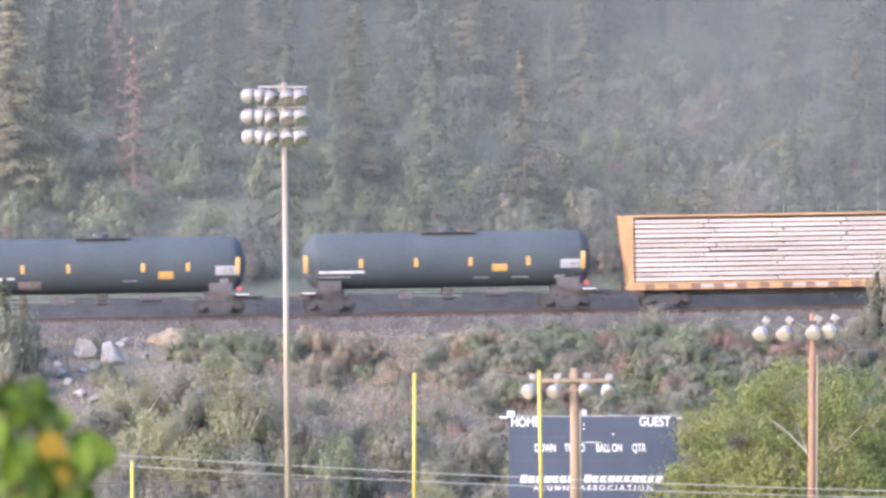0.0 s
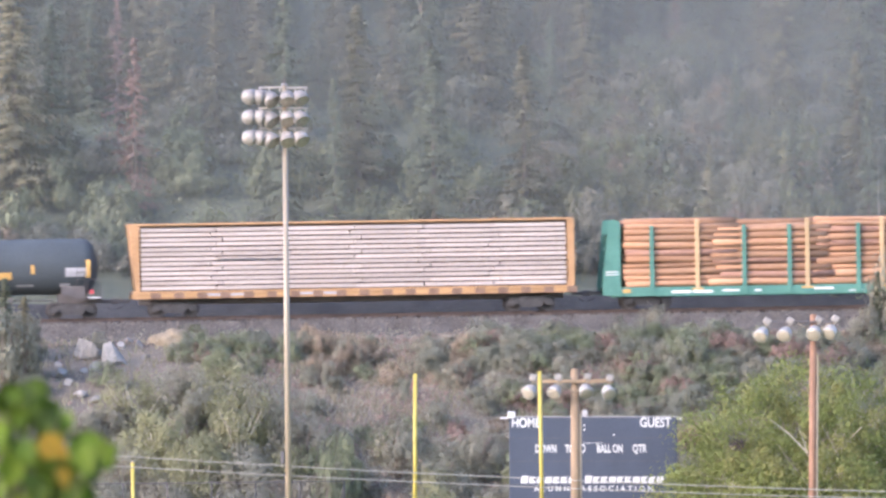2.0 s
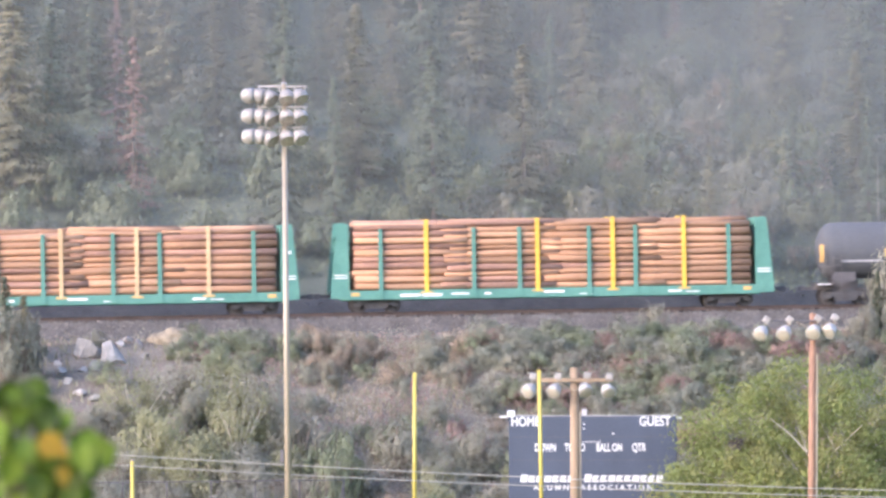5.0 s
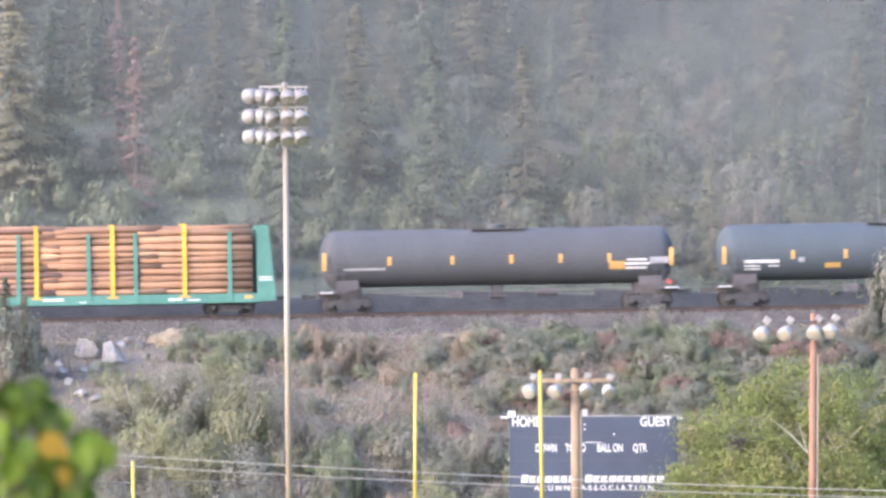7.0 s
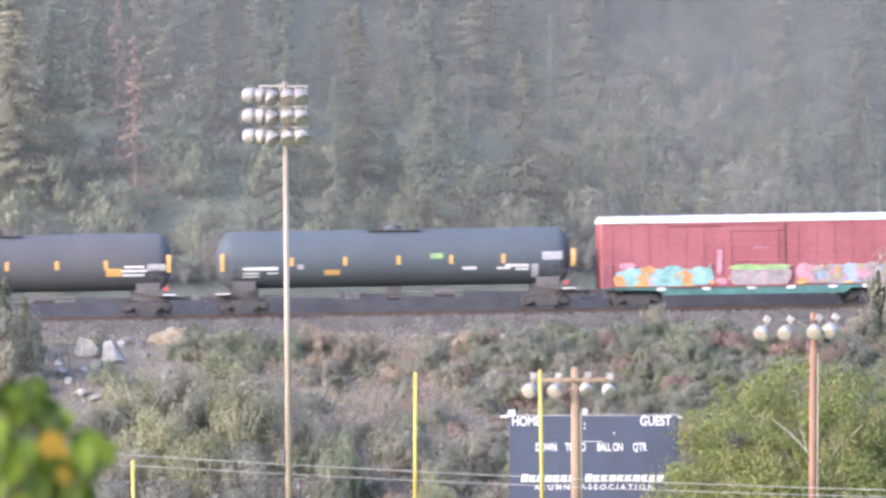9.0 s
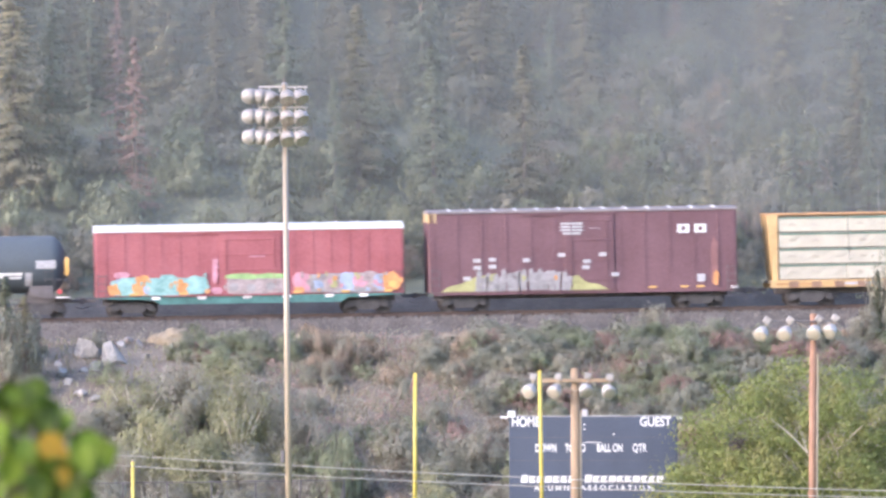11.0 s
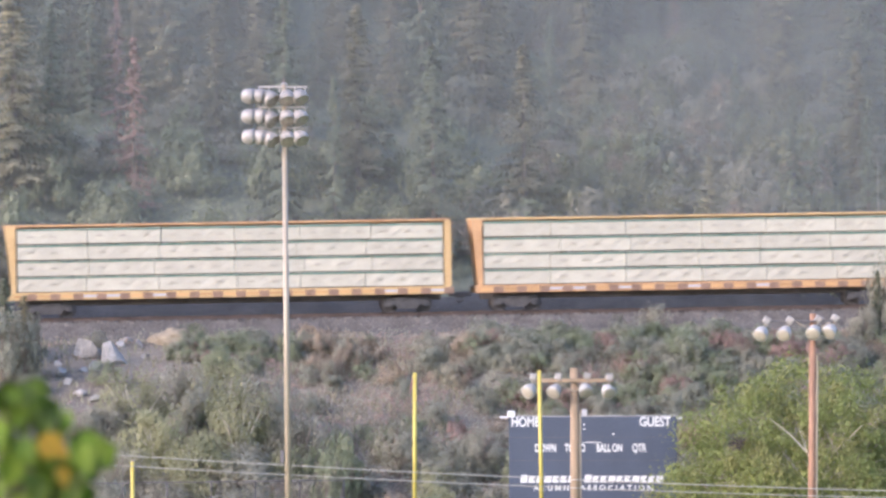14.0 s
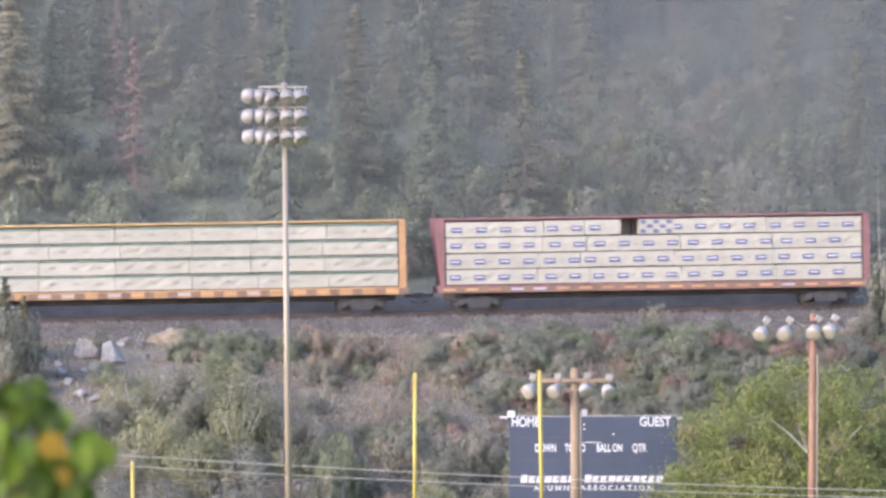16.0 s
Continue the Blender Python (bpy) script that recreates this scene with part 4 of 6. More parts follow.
for a, b, z1, y, m in ((18, 200, 2.02, -w - 0.068, PAINT_TEAL), (222, 338, 2.02, -w - 0.128, PAINT_BROWN), (342, 536, 2.12, -w - 0.068, PAINT_SILVER)):
    splash(car, "sprayed_ground", -L + a * U, -L + b * U, 1.06, z1, y, m, a, 40, 0.08)
y = -w - 0.078
for i, (a, b, z0, z1, m) in enumerate(((18, 46, 1.1, 1.75, PAINT_ORANGE), (34, 78, 1.15, 2.15, PAINT_TEAL), (62, 96, 1.05, 2.2, PAINT_ORANGE), (84, 112, 1.05, 2.05, PAINT_TEAL), (108, 150, 1.08, 2.2, PAINT_TEAL), (140, 172, 1.1, 1.75, PAINT_ORANGE), (156, 198, 1.08, 2.15, PAINT_TEAL), (30, 60, 2.0, 2.35, PAINT_PINK), (200, 222, 1.1, 1.5, PAINT_PINK), (203, 213, 1.6, 2.6, PAINT_PINK))):
    splash(car, "sprayed_letter", -L + a * U, -L + b * U, z0, z1, y - 0.002 * i, m, 40 + i)
y = -w - 0.138
for i, (a, b, z0, z1, m) in enumerate(((222, 300, 1.15, 2.0, PAINT_BROWN), (285, 338, 1.12, 2.0, PAINT_BROWN), (222, 290, 1.85, 2.18, PAINT_GREEN), (275, 338, 1.86, 2.16, PAINT_GREEN), (232, 250, 1.25, 1.7, PAINT_SILVER), (262, 280, 1.2, 1.65, PAINT_SILVER), (296, 314, 1.25, 1.7, PAINT_SILVER))):
    splash(car, "sprayed_letter", -L + a * U, -L + b * U, z0, z1, y - 0.002 * i, m, 60 + i)
y = -w - 0.078
for i, (a, b, z0, z1, m) in enumerate(((342, 380, 1.1, 2.25, PAINT_PINK), (346, 366, 1.1, 1.45, PAINT_ORANGE), (370, 402, 1.1, 2.15, PAINT_SILVER), (396, 430, 1.12, 2.1, PAINT_BROWN), (408, 424, 1.3, 1.9, PAINT_LIME), (424, 462, 1.1, 2.2, PAINT_BLUE), (448, 474, 1.3, 2.0, PAINT_PINK), (466, 500, 1.12, 2.25, PAINT_BROWN), (484, 512, 1.2, 2.1, PAINT_BLUE), (500, 535, 1.1, 2.2, PAINT_ORANGE), (380, 396, 1.3, 1.8, PAINT_BLUE), (512, 528, 1.3, 1.7, REFLECT))):
    splash(car, "sprayed_letter", -L + a * U, -L + b * U, z0, z1, y - 0.002 * i, m, 80 + i)
strokes = random.Random(15)
for i in range(46):
    # thin strokes and drips over the sprayed letters
    a = strokes.choice((strokes.uniform(22, 195), strokes.uniform(344, 530), strokes.uniform(344, 530)))
    z = strokes.uniform(1.1, 1.95)
    paint = strokes.choice((PAINT_TEAL, PAINT_ORANGE, PAINT_BLUE)) if a < 200 else strokes.choice((PAINT_PINK, PAINT_ORANGE, PAINT_BLUE, PAINT_LIME, PAINT_BROWN, PAINT_SILVER))
    splash(car, "spray_stroke", -L + a * U, -L + (a + strokes.uniform(4, 12)) * U, z, z + strokes.uniform(0.15, 0.5), -w - 0.112 - 0.001 * (i % 7), paint, 700 + i, 9, 0.5)
for a in (95, 175, 255, 325, 400, 460):
    splash(car, "white_streak", -L + a * U, -L + (a + 18) * U, 0.86, 1.04, -w - 0.045, SIGN_WHITE, a, 8)
for a in (58, 145, 345, 430, 505):
    plate(car, "reflector", -L + a * U, -L + (a + 14) * U, 1.10, 1.22, -w - 0.10, REFLECT)
plate(car, "lettering_bar", -L + 268 * U, -L + 296 * U, 3.0, 3.07, -w - 0.094, PAINT_PINK)
plate(car, "lettering_bar", -L + 204 * U, -L + 214 * U, 2.45, 2.95, -w - 0.065, PAINT_PINK)

# tall maroon boxcar
car, L, w = boxcar(5600, 6145, "tall maroon boxcar with white marks and silver graffiti", BOX_MAROON, 5.36, 5.08, 0.98, ROOF_GREY, 7,
                   [0.012, 0.09, 0.17, 0.25, 0.33, 0.41, 0.62, 0.70, 0.78, 0.86, 0.94, 0.988], (0.44, 0.60))
U = 2 * L / 545
part("sill", B(-L + 0.2, L - 0.2, -w - 0.03, -w + 0.05, 0.84, 1.0), BOX_MAROON, car)
part("corner_patch", box(B(-L - 0.02, -L + 0.40, -w - 0.03, -w + 0.3, 4.6, 5.075), -L - 0.03, -L + 0.2, -w - 0.03, 1.2, 4.65, 5.075), STRAP, car, "pale orange corner")
part("corner_patch", B(L - 0.35, L + 0.02, -w - 0.03, -w + 0.3, 0.98, 1.12), SIGN_WHITE, car)
# two plain white emblem blocks, and a worn emblem of bars
for x in (440, 470):
    x0, yy = -L + x * U, -w - 0.075
    bm = bmesh.new()
    for u0, u1, z0, z1 in ((0, 0.62, 4.23, 4.35), (0, 0.62, 3.90, 4.02), (0, 0.2, 4.02, 4.23), (0.42, 0.62, 4.02, 4.23)):
        box(bm, x0 + u0, x0 + u1, yy, yy + 0.03, z0, z1)
    part("emblem_block", bm, WHITE, car, "white emblem block")
for k in range(4):
    plate(car, "lettering_bar", -L + (232 + (k == 0) * 4) * U, -L + (272 - (k == 0) * 4) * U, 3.9 + k * 0.17, 4.01 + k * 0.17, -w - 0.135, SIGN_GREY)
plate(car, "lettering_bar", -L + 284 * U, -L + 304 * U, 4.2, 4.23, -w - 0.135, SIGN_GREY)
for x, z in ((78, 2.52), (105, 2.55), (78, 2.15), (105, 2.2), (60, 1.6), (165, 2.5), (228, 2.75), (272, 2.4), (300, 2.75), (270, 2.1), (322, 1.7)):
    plate(car, "lettering_bar", -L + x * U, -L + (x + 13) * U, z, z + 0.2, -w - 0.07 - 0.07 * (234 < x < 330), SIGN_GREY)
# lime wedges that run out to points, then tall silver letters with dark edges and gaps
for out in (((20, 1.02), (118, 1.02), (118, 1.95), (78, 1.75), (58, 1.45), (36, 1.3)), ((244, 1.02), (318, 1.02), (300, 1.3), (278, 1.4), (262, 1.8), (244, 1.7))):
    part("sprayed_wedge", prism(bmesh.new(), [(-L + a * U, z) for a, z in out], -w - (0.128 if out[0][0] > 200 else 0.066), -w + 0.01), PAINT_LIME, car, "lime green sprayed wedge")
silver = random.Random(23)
for i in range(9):
    # each letter of two or three leaning strokes and a crossing bar
    a = 84 + i * 19
    y = -w - (0.14 if a > 205 else 0.078) - 0.004 * (i % 3)
    lean = silver.uniform(-5, 5)
    for k in range(silver.choice((2, 3))):
        x0, top_z = a + k * 8.0, silver.uniform(1.75, 2.2)
        part("sprayed_letter", prism(bmesh.new(), [(-L + q * U, z) for q, z in ((x0 - 3, 1.02), (x0 + 4, 1.0), (x0 + 5 + lean, top_z - 0.2), (x0 + 2 + lean, top_z), (x0 - 4 + lean, top_z - 0.1))], y - 0.002 * k, y + 0.04), PAINT_SILVER, car)
    zb = silver.choice((1.08, 1.45, 1.75))
    part("sprayed_letter", prism(bmesh.new(), [(-L + q * U, z) for q, z in ((a - 2, zb), (a + 15, zb + 0.05), (a + 16 + lean * 0.5, zb + 0.24), (a - 1, zb + 0.2))], y - 0.008, y + 0.04), PAINT_SILVER, car)
    if i % 3 == 1:
        splash(car, "sprayed_dab", -L + (a + 3) * U, -L + (a + 10) * U, 1.5, 1.85, y - 0.012, PAINT_ORANGE if i > 6 else PAINT_LIME, 200 + i, 9, 0.4)
splash(car, "rusty_patch", -L + 498 * U, -L + 512 * U, 1.3, 3.7, -w - 0.066, MAROON_STEEL, 9, 16, 0.3)
splash(car, "rusty_patch", -L + 500 * U, -L + 514 * U, 1.1, 2.0, -w - 0.072, PAINT_ORANGE, 10, 12, 0.4)
for x in (388, 444, 472):
    plate(car, "reflector", -L + x * U, -L + (x + 14) * U, 1.06, 1.16, -w - 0.07, REFLECT)
plate(car, "lettering_bar", -L + 474 * U, -L + 488 * U, 1.35, 1.75, -w - 0.07, SIGN_GREY)
center_beam_car(6200, 6983, "yellow centerbeam flat car loaded with white wrapped lumber", YELLOW_STEEL, ORANGE_STEEL, wrapped_load("green"), 8)
center_beam_car(7020, 7803, "orange-yellow centerbeam flat car with white wrapped lumber packages", ORANGE_STEEL, YELLOW_STEEL, wrapped_load("green"), 9)
center_beam_car(7853, 8625, "faded red centerbeam flat car with blue-printed lumber packages", MAROON_STEEL, MAROON_STEEL, wrapped_load("blue"), 10)


# ---- sports field: masts, goal posts, scoreboard ----
def floodlight_mast(x, y, top, lean):
    mast = tagged(new("floodlight_mast"), "tall pale steel floodlight mast with three rows of lamps", "floodlight mast")
    mast.matrix_world = Matrix.Translation((x, y, ground(x, y))) @ Matrix.Rotation(radians(lean), 4, "Y")
    h = top - ground(x, y)
    part("pole", rod(rod(bmesh.new(), (0, 0, 0), (0, 0, 0.5), 0.26, seg=18), (0, 0, 0.3), (0, 0, h), 0.15, 0.105, 18), STEEL, mast, smooth=True)
    part("top_cap", rod(bmesh.new(), (0, 0, h), (0, 0, h + 0.1), 0.17, 0.1, 14), LAMP_SHELL, mast)
    part("control_box", B(-0.32, -0.16, -0.1, 0.1, 6.9, 7.45, 0.015), DARK_STEEL, mast)
    for row in range(3):
        z = h - 0.12 - row * 0.875
        bm = bmesh.new()
        box(bm, -1.12, -0.10, -0.06, 0.06, z, z + 0.08, 0.01)
        box(bm, -0.10, 1.0, -0.06, 0.06, z - 0.02, z + 0.06, 0.01)
        for dx in (-1.05, -0.65, -0.2, 0.45, 0.9):
            box(bm, dx - 0.03, dx + 0.03, -0.05, 0.05, z - 0.2, z, 0.005)
        part("crossarm", bm, LAMP_SHELL, mast)
        for k, (dx, yaw, tilt) in enumerate(((-1.64, 96, 8), (-1.20, 88, 14), (-0.69, 52, 34), (0.10, 14, 44), (0.62, 34, 40))):
            lamp = bmesh.new()
            revolve(lamp, [(0.05, -0.20), (0.17, -0.18), (0.26, -0.10), (0.315, 0.03), (0.345, 0.18), (0.35, 0.32), (0.31, 0.325)], 18)
            m = Matrix.Translation((dx, -0.12, z - 0.34 - (0.05 if k == 2 else 0))) @ Matrix.Rotation(radians(yaw), 4, "Z") @ Matrix.Rotation(radians(90 + tilt), 4, "X")
            lo = part("lamp_housing", lamp, LAMP_SHELL, mast, smooth=True)
            lo.matrix_basis = m
            gl = part("lens", revolve(bmesh.new(), [(0.30, 0.346), (0.28, 0.36), (0.02, 0.385)], 18), LAMP_GLASS, lo)
            vis = bmesh.new()
            for i in range(10):
                a0, a1 = math.pi * i / 10, math.pi * (i + 1) / 10
                vs = [vis.verts.new(v) for v in ((0.345 * math.cos(a0), 0.345 * math.sin(a0), 0.33), (0.345 * math.cos(a1), 0.345 * math.sin(a1), 0.33), (0.35 * math.cos(a1), 0.35 * math.sin(a1), 0.33 + 0.09 * math.sin(a1)), (0.35 * math.cos(a0), 0.35 * math.sin(a0), 0.33 + 0.09 * math.sin(a0)))]
                vis.faces.new(vs)
            bmesh.ops.remove_doubles(vis, verts=vis.verts, dist=0.0005)
            bmesh.ops.solidify(vis, geom=vis.faces[:], thickness=0.012)
            part("visor", vis, LAMP_SHELL, lo)
    return mast


def flood_lamp(parent, m, s=1.0):
    lamp = part("lamp_housing", revolve(bmesh.new(), [(0.06 * s, -0.24 * s), (0.14 * s, -0.22 * s), (0.22 * s, -0.12 * s), (0.29 * s, 0.05 * s), (0.33 * s, 0.22 * s), (0.34 * s, 0.30 * s), (0.30 * s, 0.305 * s)], 16), LAMP_WHITE, parent, smooth=True)
    lamp.matrix_basis = m
    part("lens", revolve(bmesh.new(), [(0.28 * s, 0.306 * s), (0.25 * s, 0.33 * s), (0.02, 0.35 * s)], 16), LAMP_BRIGHT, lamp)
    return lamp


def wooden_light_pole(x, y, top, lean, wood, r, arm, lamps, label, conduit):
    pole = tagged(new("light_pole"), label, "light pole", "wooden light poles")
    pole.matrix_world = Matrix.Translation((x, y, ground(x, y))) @ Matrix.Rotation(radians(lean), 4, "Y")
    h = top - ground(x, y)
    part("post", rod(rod(bmesh.new(), (0, 0, 0), (0, 0, h), r * 1.25, r, 16), (0, 0, h), (0, 0, h + 0.03), r, r * 0.7, 16), wood, pole, smooth=True)
    a0, a1, az = arm
    part("crossarm", B(a0, a1, -r - 0.14, -r, h - az, h - az + (0.17 if r > 0.16 else 0.07), 0.02), wood if r > 0.16 else DARK_STEEL, pole)
    bm = bmesh.new()
    for s in (-1, 1):
        rod(bm, (s * 0.75, -r - 0.1, h - az), (0, -r - 0.02, h - az - 0.42), 0.025, seg=6)
    part("brace", bm, STEEL, pole)
    for dx, dz, yaw, tilt in lamps:
        lamp = flood_lamp(pole, Matrix.Translation((dx, -r - 0.2, h - az + dz)) @ Matrix.Rotation(radians(yaw), 4, "Z") @ Matrix.Rotation(radians(90 + tilt), 4, "X"))
        bx, bz = dx + (0.20 if r < 0.16 else 0.12), h - az + dz + (0.50 if r < 0.16 else 0.56)
        gear = part("ballast_box", box(B(-0.16, 0.16, -0.15, 0.15, -0.15, 0.15, 0.04), -0.05, 0.24, -0.04, 0.04, -0.19, -0.155), LAMP_SHELL, pole)
        gear.matrix_basis = Matrix.Translation((bx, -r - 0.05, bz)) @ Matrix.Rotation(radians(32 if r < 0.16 else 8), 4, "Y")
        part("bracket", rod(bmesh.new(), (bx, -r - 0.1, bz - 0.1), (dx, -r - 0.2, h - az + dz), 0.03, seg=8), STEEL, pole)
    if conduit:
        part("conduit", rod(bmesh.new(), (r + 0.05, -0.05, 0), (r + 0.05, -0.05, h - conduit), 0.05, seg=8), STEEL, pole, "pale grey cable conduit")
    return pole


floodlight_mast(-6.78, 330.00, 23.15, 0.1)
wooden_light_pole(5.78, 345.00, 10.58, 0.35, POLE_WOOD, 0.19, (-1.75, 1.75, 0.62),
                  [(-1.98, -0.30, -38, 30), (-0.86, -0.30, -30, 38), (0.45, -0.27, 20, 45), (1.45, -0.34, 24, 38)], "weathered wooden light pole with four floodlamps on a crossarm", 2.0)
wooden_light_pole(16.02, 338.00, 12.95, 1.0, POLE_RED, 0.15, (-2.1, 1.2, 0.34),
                  [(-2.24, -0.44, -32, 40), (-1.22, -0.42, -24, 38), (0.04, -0.36, -16, 36), (0.76, -0.32, -30, 38)], "reddish wooden light pole with four tilted floodlamps", 1.8)


def goal_post(x0, x1, y, top):
    g = tagged(new("goal_post"), "bright yellow steel football goal post with two uprights", "goal post")
    g.location = ((x0 + x1) / 2, y, ground((x0 + x1) / 2, y))
    z = top - g.location.z
    w = (x1 - x0) / 2
    for s in (-1, 1):
        up = part("upright", rod(bmesh.new(), (s * w, 0, 3.05), (s * w + 0.10, 0, z) if s < 0 else (s * w - 0.04, 0, z + 0.05), 0.09, 0.085, 14), YELLOW_PAINT, g, smooth=True)
        rb = bmesh.new()
        prism(rb, [(s * w + 0.02, z - 0.12), (s * w + 0.0, z - 0.5), (s * w - 0.13, z - 0.95), (s * w - 0.10, z - 0.5)], -0.1, -0.09)
        if s < 0:
            part("ribbon", rb, MAROON_STEEL, g, "small faded red ribbon")
    part("crossbar", rod(bmesh.new(), (-w, 0, 3.05), (w, 0, 3.05), 0.09, seg=14), YELLOW_PAINT, g)
    part("stem", rod(rod(bmesh.new(), (0, 1.8, 0), (0, 1.8, 2.6), 0.11, seg=14), (0, 1.8, 2.55), (0, 0, 3.05), 0.1, seg=14), YELLOW_PAINT, g)
    return g


goal_post(-1.41, 4.24, 340.0, 10.54)
yp = tagged(new("yellow_post"), "slim yellow steel post beside the field", "post")
yp.location = (-14.06, 345.00, ground(-14.06, 345.00))
part("shaft", rod(bmesh.new(), (0, 0, 0), (0, 0, 6.63), 0.085, 0.085, 12), YELLOW_PAINT, yp, smooth=True)
part("cap", rod(bmesh.new(), (0, 0, 6.63), (0, 0, 6.71), 0.09, 0.05, 12), STEEL, yp)


def scoreboard():
    sb = tagged(new("scoreboard"), "dark navy football scoreboard with white lettering", "scoreboard")
    cx, y = 6.66, 350.0
    top = 8.30
    sb.matrix_world = Matrix.Translation((cx, y, 0)) @ Matrix.Rotation(radians(0.55), 4, "Y")
    W, H = 3.83, 4.25
    part("panel", B(-W, W, -0.15, 0.15, top - H, top, 0.02), BOARD, sb)
    for s in (-1, 1):
        part("support_post", B(s * 2.6 - 0.15, s * 2.6 + 0.15, 0.16, 0.46, -0.5, top - 0.4, 0.02), STEEL, sb)
    part("top_trim", B(-W, W, -0.165, 0.10, top + 0.003, top + 0.045), SIGN_GREY, sb)
    for k in range(3):
        part("seam", B(-W + 0.02, W - 0.02, -0.157, -0.14, top - 0.95 - k * 1.05, top - 0.935 - k * 1.05), DARK_STEEL, sb)
    cm = part("corner_camera", box(B(-W - 0.06, -W + 0.28, -0.2, 0.1, top - 0.02, top + 0.27, 0.02), -W - 0.42, -W - 0.06, -0.12, 0.04, top - 0.06, top + 0.02), WHITE, sb, "white box on the corner")
    part("corner_horn", B(W - 0.02, W + 0.26, -0.15, 0.05, top - 0.12, top - 0.02, 0.02), WHITE, sb)
    part("top_box", B(-0.50, -0.25, -0.1, 0.2, top + 0.05, top + 0.33, 0.02), SIGN_GREY, sb)

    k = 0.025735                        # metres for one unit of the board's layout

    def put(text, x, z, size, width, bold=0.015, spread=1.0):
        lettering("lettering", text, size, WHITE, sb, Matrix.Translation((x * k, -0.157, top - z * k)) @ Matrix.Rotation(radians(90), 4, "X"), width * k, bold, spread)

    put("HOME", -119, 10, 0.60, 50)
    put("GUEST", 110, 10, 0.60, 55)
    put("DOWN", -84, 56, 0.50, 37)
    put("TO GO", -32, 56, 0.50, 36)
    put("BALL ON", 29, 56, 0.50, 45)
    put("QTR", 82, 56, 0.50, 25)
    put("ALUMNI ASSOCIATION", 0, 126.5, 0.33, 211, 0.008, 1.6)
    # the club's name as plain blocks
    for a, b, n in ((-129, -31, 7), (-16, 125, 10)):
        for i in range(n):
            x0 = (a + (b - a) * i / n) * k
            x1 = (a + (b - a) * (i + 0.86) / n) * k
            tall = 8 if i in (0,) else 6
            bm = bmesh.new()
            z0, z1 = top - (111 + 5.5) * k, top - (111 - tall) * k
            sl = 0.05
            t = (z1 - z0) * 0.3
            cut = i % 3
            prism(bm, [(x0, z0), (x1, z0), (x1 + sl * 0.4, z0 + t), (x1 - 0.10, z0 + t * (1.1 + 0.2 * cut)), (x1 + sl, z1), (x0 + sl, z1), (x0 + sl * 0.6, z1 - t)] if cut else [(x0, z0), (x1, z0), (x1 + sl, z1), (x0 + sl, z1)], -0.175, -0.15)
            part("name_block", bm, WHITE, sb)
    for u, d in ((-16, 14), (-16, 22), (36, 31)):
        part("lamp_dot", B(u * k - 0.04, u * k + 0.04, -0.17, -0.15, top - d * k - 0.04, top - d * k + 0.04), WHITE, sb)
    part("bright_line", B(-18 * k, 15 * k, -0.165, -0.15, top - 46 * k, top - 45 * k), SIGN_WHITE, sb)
    return sb


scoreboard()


# ---- tall wire fence behind the end of the field ----
def field_fence(x0, x1, y, top):
    fence = tagged(new("wire_fence"), "tall dark wire fence behind the yellow post", "fence")
    g = ground((x0 + x1) / 2, y)
    fence.location = (0, y, g)
    h = top - g
    n = 7
    for i in range(n):
        x = x0 + (x1 - x0) * i / (n - 1)
        part("fence_post", rod(bmesh.new(), (x, 0, 0), (x, 0, h + 0.05), 0.035, seg=8), DARK_STEEL, fence)
    for z in (0.1, h * 0.5, h):
        part("fence_rail", rod(bmesh.new(), (x0, -0.04, z), (x1, -0.04, z), 0.025, seg=8), DARK_STEEL, fence)
    v, f = [], []
    count = int((x1 - x0) / 0.11)
    for i in range(count):
        # crossing wires, leaning one way and the other
        x = x0 + (x1 - x0) * i / count
        for s in (-1, 1):
            e = min(max(x + s * h * 0.25, x0), x1)
            o = len(v)
            for q, z in ((x, 0.05), (e, h)):
                v += [(q - 0.004, -0.05 - 0.006 * s, z), (q + 0.004, -0.05 - 0.006 * s, z), (q, -0.058 - 0.006 * s, z)]
            f += [(o, o + 1, o + 4, o + 3), (o + 1, o + 2, o + 5, o + 4), (o + 2, o, o + 3, o + 5)]
    net = new("wire_mesh", raw_mesh("wire_mesh", v, f, DARK_STEEL))
    net.parent = fence
    tagged(net, "thin dark woven wire", kind="stuff")


field_fence(-16.6, -4.6, 347.0, 5.62)


# ---- overhead wires between two far-apart poles ----
def wire_pole(x, y, h):
    p = tagged(new("utility_pole"), "plain wooden utility pole that carries two wires", "utility pole", "utility poles")
    p.location = (x, y, ground(x, y))
    part("post", rod(bmesh.new(), (0, 0, 0), (0, 0, h), 0.17, 0.13, 12), POLE_WOOD, p)
    part("crossarm", B(-0.06, 0.06, -0.9, 0.9, h - 0.35, h - 0.2), POLE_WOOD, p)


def wire(a, b, sag):
    pts = [Vector(a).lerp(Vector(b), i / 24) - Vector((0, 0, sag * 4 * (i / 24) * (1 - i / 24))) for i in range(25)]
    bm = bmesh.new()
    rings = []
    for p in pts:
        rings.append([bm.verts.new(p + Vector((0, 0.022 * math.cos(q), 0.022 * math.sin(q)))) for q in (0, 1.57, 3.14, 4.71)])
    for p, q in zip(rings, rings[1:]):
        for i in range(4):
            bm.faces.new((p[i], p[(i + 1) % 4], q[(i + 1) % 4], q[i]))
    tagged(mesh_object("overhead_wire", bm, WIRE), "thin pale overhead wire across the field", "wire", "overhead wires")


